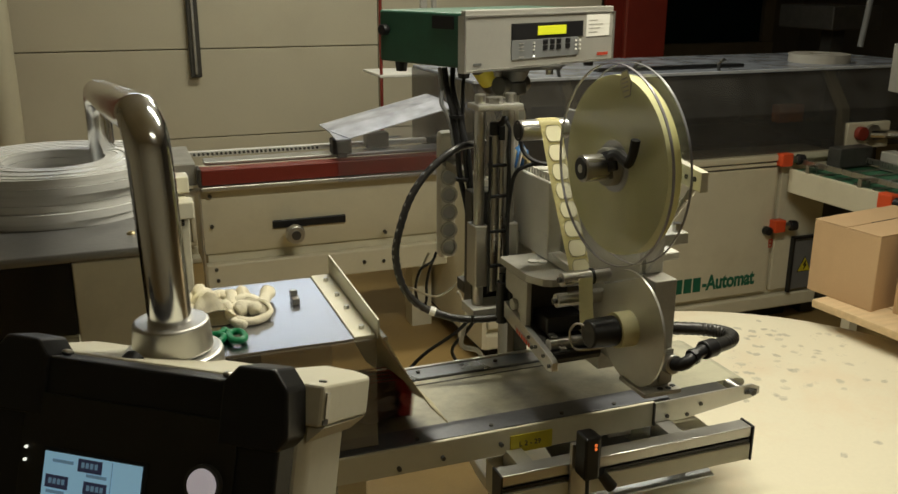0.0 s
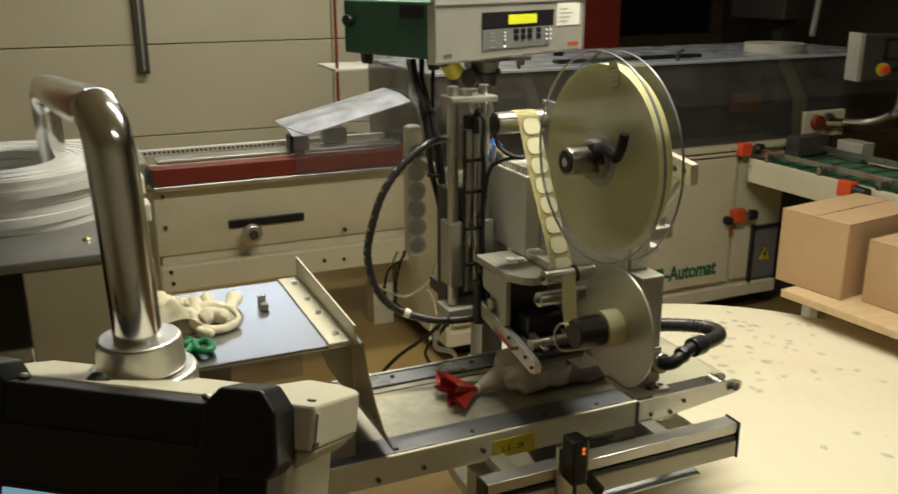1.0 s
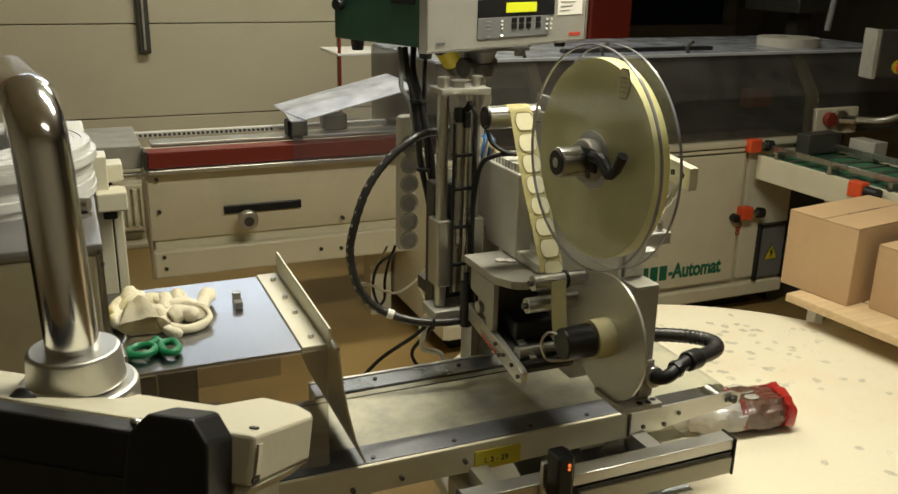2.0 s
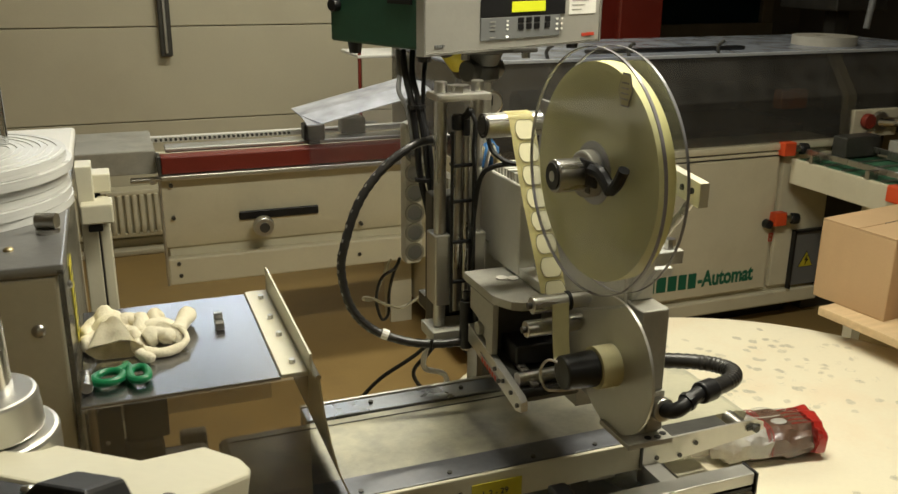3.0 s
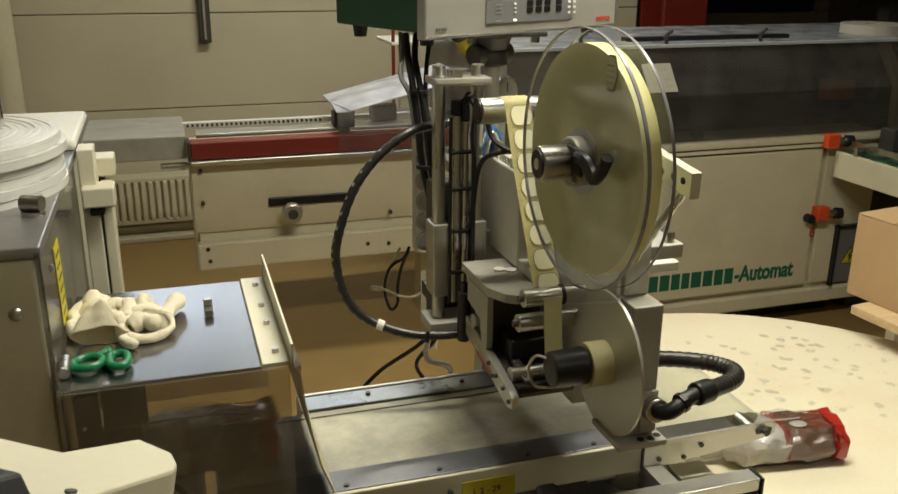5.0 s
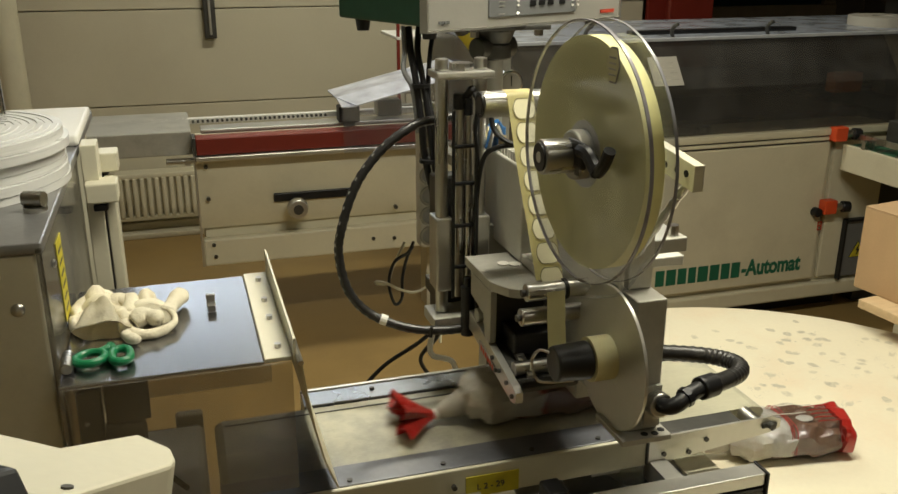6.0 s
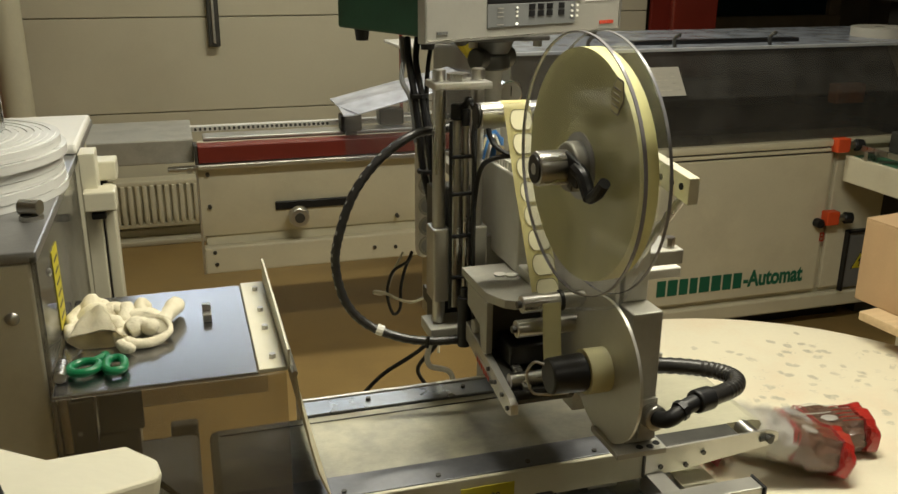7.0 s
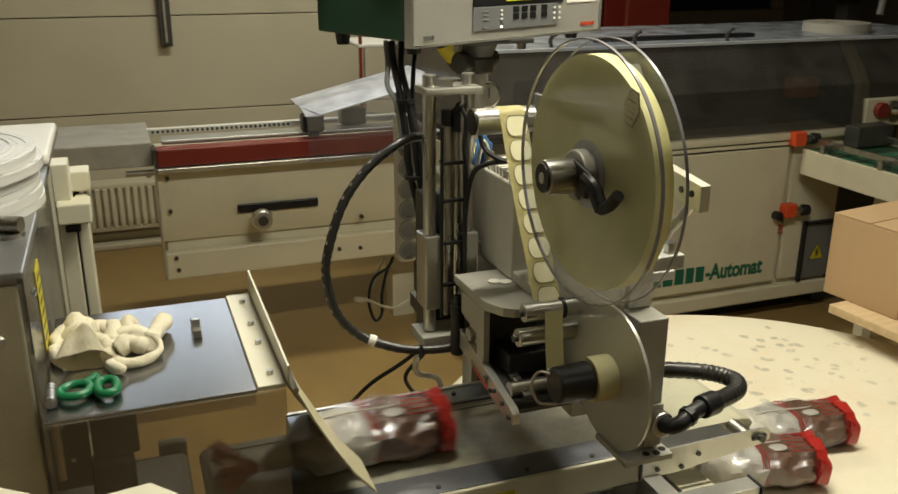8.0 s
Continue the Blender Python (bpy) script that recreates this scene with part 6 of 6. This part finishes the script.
    for x0, x1, z0, z1 in ((-0.188, -0.162, -0.117, -0.105), (-0.222, -0.197, -0.136, -0.124), (-0.18, -0.155, -0.137, -0.125), (-0.222, -0.197, -0.16, -0.148), (-0.18, -0.155, -0.16, -0.148)):
        part("screen_key", B().box(x0, x1, -0.0062, -0.0057, z0, z1), SCREENDARK, s, **P)
        for k in range(4):
            u = x0 + 0.004 + k * 0.0048
            part("key_mark", B().box(u, u + 0.0032, -0.0067, -0.0063, z0 + 0.004, z1 - 0.003), SCREENGREY, s, **P)
    for x0, x1, z in ((-0.216, -0.193, -0.112), (-0.178, -0.156, -0.121), (-0.22, -0.2, -0.141), (-0.178, -0.158, -0.143)):
        part("caption_bar", B().box(x0, x1, -0.0062, -0.0057, z, z + 0.003), SCREENGREY, s, **P)
    part("screen_line", B().box(-0.1515, -0.1508, -0.0062, -0.0057, -0.19, -0.104), SCREENGREY, s, **P)
    part("push_button", B().cyl((-0.0565, -0.003, -0.109), (-0.0565, -0.013, -0.109), 0.0145, seg=32, bevel=0.004), LED2, f, "white lit push button", **P)
    part("button_ring", B().ring((-0.0565, -0.003, -0.109), (0, -1, 0), 0.0148, 0.018, 0.006), DARKPART, f, **P)
    for z in (-0.103, -0.115):
        part("indicator", B().cyl((-0.249, -0.003, z), (-0.249, -0.005, z), 0.0016, seg=8), LED, f, **P)
    for x in (-0.056, -0.232):
        part("screw", B().sphere((x, 0.017, -0.012), 0.0055, (1, 1, 0.6)), STEEL, p, **P)
    part("edge_clip", B().box(0.0325, 0.0345, 0.04, 0.048, -0.044, -0.02, 0.0006), ALU, p, **P)
    part("edge_slot", B().box(0.0325, 0.0335, 0.038, 0.05, -0.05, -0.045, 0.0003), BLACK, p, **P)
    part("case_screw", B().cyl((0.02, 0.06, -0.0135), (0.02, 0.06, -0.0115), 0.004, seg=12), DARKPART, p, **P)


SCREENGREY = mat("screen_print", (0.2, 0.36, 0.5), 0.3, emit=0.3)
DARKFACE = mat("dark_front_foil", (0.02, 0.019, 0.015), 0.5, var=0.2, scale=12)
LED2 = mat("lit_push_button", (0.75, 0.68, 0.72), 0.3, emit=0.35)
operator_panel()


# ---- bread bags ----
def bread_bag(name, label):
    """A clear bag of sliced bread: origin under its middle, x points to its leading end."""
    t = local_thing(name, Matrix(), label, "bread bag", "bread bags")
    P = dict(where=Matrix())
    rnd = random.Random(len(label))

    def shell(x0, x1, ry, rz, end0=1.0, end1=1.0, ns=22, wrinkle=0.0025, z0=0.0):
        b = bmesh.new()
        rows = []
        k = 28
        for i in range(ns + 1):
            u = i / ns
            x = x0 + (x1 - x0) * u
            s = (end0 + (1 - end0) * min(1, u / 0.25) ** 0.6) * (end1 + (1 - end1) * min(1, (1 - u) / 0.16) ** 0.5)
            row = []
            for j in range(k):
                a = 2 * math.pi * j / k
                ca, sa = math.cos(a), math.sin(a)
                y = ry * s * math.copysign(abs(ca) ** 0.75, ca)
                z = rz * s * math.copysign(abs(sa) ** 0.75, sa)
                q = noise.noise(Vector((x * 30, y * 55, z * 55 + len(label)))) * wrinkle * 2.4
                row.append(b.verts.new((x + q, y * (1 + q * 8), max(0.001 + z0, z + rz + q * 1.4))))
            rows.append(row)
        for p, q in zip(rows, rows[1:]):
            for j in range(k):
                b.faces.new((p[j], p[(j + 1) % k], q[(j + 1) % k], q[j]))
        b.faces.new(rows[0][::-1])
        b.faces.new(rows[-1])
        return b
    part("loaf", shell(-0.03, 0.135, 0.057, 0.036, 0.9, 0.9, 30, 0.005), BROWN, t, "dark sliced bread showing through the film", **P)
    part("film", shell(-0.055, 0.155, 0.0615, 0.039, 0.75, 0.6, 26, 0.003), FILMCLEAR, t, "crinkled clear film", **P)
    part("printed_rear", shell(-0.085, 0.03, 0.0585, 0.037, 0.5, 1.0, 24, 0.0036), PALEBREAD, t, "white printed film", **P)
    part("red_end", shell(0.134, 0.163, 0.061, 0.0385, 1.0, 0.6, 12, 0.0024), REDFILM, t, "red printed film end", **P)
    part("print_patch", B().sphere((0.07, -0.012, 0.0735), 0.018, (1, 0.7, 0.12), 2), PALEBREAD, t, "white printed oval", **P)
    part("red_line", B().tube([(0.034, 0.059, 0.02), (0.036, 0.048, 0.07), (0.034, 0.0, 0.0775), (0.036, -0.048, 0.07), (0.034, -0.059, 0.02)], 0.001, seg=6), REDFILM, t, **P)
    for x in (0.024, 0.028):
        part("red_line", B().tube([(x + 0.002, 0.058, 0.025), (x, 0.05, 0.069), (x - 0.002, 0.02, 0.0775), (x + 0.002, -0.02, 0.0775), (x, -0.05, 0.069), (x + 0.002, -0.058, 0.025)], 0.0008, seg=6), REDFILM, t, **P)
    for i in range(5):
        y = -0.034 + i * 0.014
        part("red_stripe", B().tube([(0.086, y, 0.0775), (0.1, y * 1.02, 0.0785), (0.136, y * 1.04, 0.0775)], 0.001, seg=6), REDFILM, t, **P)
    part("seam", B().tube([(-0.08, 0.004, 0.052), (-0.05, 0.002, 0.072), (0.0, 0.0, 0.0785), (0.05, -0.002, 0.079), (0.08, 0.001, 0.079)], lambda u: 0.003 - 0.0018 * u, 8), PALEBREAD, t, **P)
    part("neck", B().tube([(-0.085, 0, 0.03), (-0.115, 0, 0.02), (-0.13, 0.002, 0.014)], lambda u: 0.022 - 0.014 * u, 14), PALEBREAD, t, **P)
    part("clip", B().cyl((-0.128, 0.001, 0.014), (-0.134, 0.002, 0.013), 0.0095, seg=10), WHITE, t, **P)
    b = bmesh.new()
    k, ns, rows = 22, 7, []
    for i in range(ns + 1):
        u = i / ns
        row = []
        for j in range(k):
            a = 2 * math.pi * j / k
            fold = 1 + 0.35 * math.sin(a * 6) * u
            row.append(b.verts.new((-0.133 - 0.062 * u + 0.008 * math.sin(a * 4) * u, (0.006 + 0.046 * u) * math.cos(a) * fold, max(0.002, 0.014 + 0.012 * u + (0.006 + 0.02 * u) * math.sin(a) * fold))))
        rows.append(row)
    for p, q in zip(rows, rows[1:]):
        for j in range(k):
            b.faces.new((p[j], p[(j + 1) % k], q[(j + 1) % k], q[j]))
    part("red_tail", b, REDFILM, t, "gathered red film tail", **P)
    return t


BAGS = [bread_bag("bread_bag", "clear bag of dark sliced bread with red film ends"), bread_bag("bread_bag", "clear bag of dark sliced bread with red film ends"),
        bread_bag("bread_bag", "clear bag of dark sliced bread with red film ends")]


def motions():
    belt_y, belt_z = 1.445, 0.874

    def on_belt(lead, yaw=0.0):
        return pose(lead - 0.163, belt_y, belt_z, 0, 0, yaw)
    rest1 = pose(1.33, 1.525, 0.647, 0, 0, -8)
    rest1b = pose(1.415, 1.555, 0.647, 0, 0, -8)
    # first bag: along the belt, over the end, onto the table
    rows = [(0.0, on_belt(0.48)), (0.5, on_belt(0.72)), (1.0, on_belt(0.965)), (1.3, on_belt(1.12)), (1.5, on_belt(1.22)),
            (1.6, pose(1.13, 1.46, 0.872, 0, 8, 0)), (1.75, pose(1.27, 1.49, 0.8, 0, 30, -6)), (1.9, pose(1.34, 1.52, 0.68, 0, 10, -8)),
            (2.0, rest1), (6.9, rest1), (7.0, rest1b), (8.0, rest1b)]
    walk(BAGS[0], rows)
    # second bag
    w2 = pose(-0.30, belt_y, belt_z)
    rest2 = pose(1.262, 1.472, 0.649, 0, 0, -14)
    rows = [(0.0, w2), (4.6, w2), (4.85, on_belt(0.28)), (5.0, on_belt(0.38)), (5.2, on_belt(0.5)), (5.5, on_belt(0.66)), (6.0, on_belt(0.92)), (6.3, on_belt(1.08)),
            (6.5, pose(1.03, 1.47, 0.876, 0, 0, 3)), (6.7, pose(1.135, 1.48, 0.878, 0, 2, 2)), (6.8, pose(1.215, 1.5, 0.84, 0, 28, -6)), (6.9, pose(1.275, 1.51, 0.77, 0, 40, -14)),
            (7.0, pose(1.295, 1.5, 0.7, 0, 18, -14)), (7.1, pose(1.285, 1.47, 0.652, 0, 2, -14)), (7.3, pose(1.272, 1.463, 0.649, 0, 0, -14)), (7.5, rest2), (8.0, rest2)]
    walk(BAGS[1], rows)
    # third bag
    w3 = pose(-0.68, belt_y, belt_z)
    w4 = pose(-0.30, belt_y, belt_z)
    rows = [(0.0, w3), (5.0, w3), (6.2, w4), (7.1, w4), (7.4, on_belt(0.24)), (7.5, on_belt(0.315)), (7.7, on_belt(0.45)), (8.0, on_belt(0.66))]
    walk(BAGS[2], rows)
    # flap: pushed open by the passing bags, least where they do not reach
    swing = [(0.0, 25), (0.2, 30), (0.45, 27), (0.58, 12), (0.75, 2), (1.0, 6), (1.3, 4), (5.0, 4), (5.1, 10), (5.2, 25),
             (5.35, 30), (5.7, 27), (5.85, 8), (6.1, 4), (7.5, 4), (7.6, 10), (7.7, 21), (7.85, 26), (8.0, 23)]
    w = 0.345 / FLAP_PIECES
    for i, piece in enumerate(FLAP):
        u = i / (FLAP_PIECES - 1)
        give = 1 - 0.75 * max(0.0, min(1.0, (u - 0.25) / 0.75)) ** 0.8
        walk(piece, [(t, pose(0, w * i, 0, 0, -(4 + (a - 4) * give), 0)) for t, a in swing])
    # the reel is drawn on while a bag passes
    base = pose(0.717, 1.157, 1.373, 0, 0, 2.4)
    rows = [(t, base @ pose(0, 0, 0, a, 0, 0)) for t, a in ((0.0, -18), (0.5, -18), (0.9, -17), (1.2, -11), (1.5, -3), (2.0, 0), (4.5, 0), (6.5, 0), (6.6, 1), (6.9, 10), (7.2, 14), (8.0, 14))]
    walk(REEL, rows)


motions()
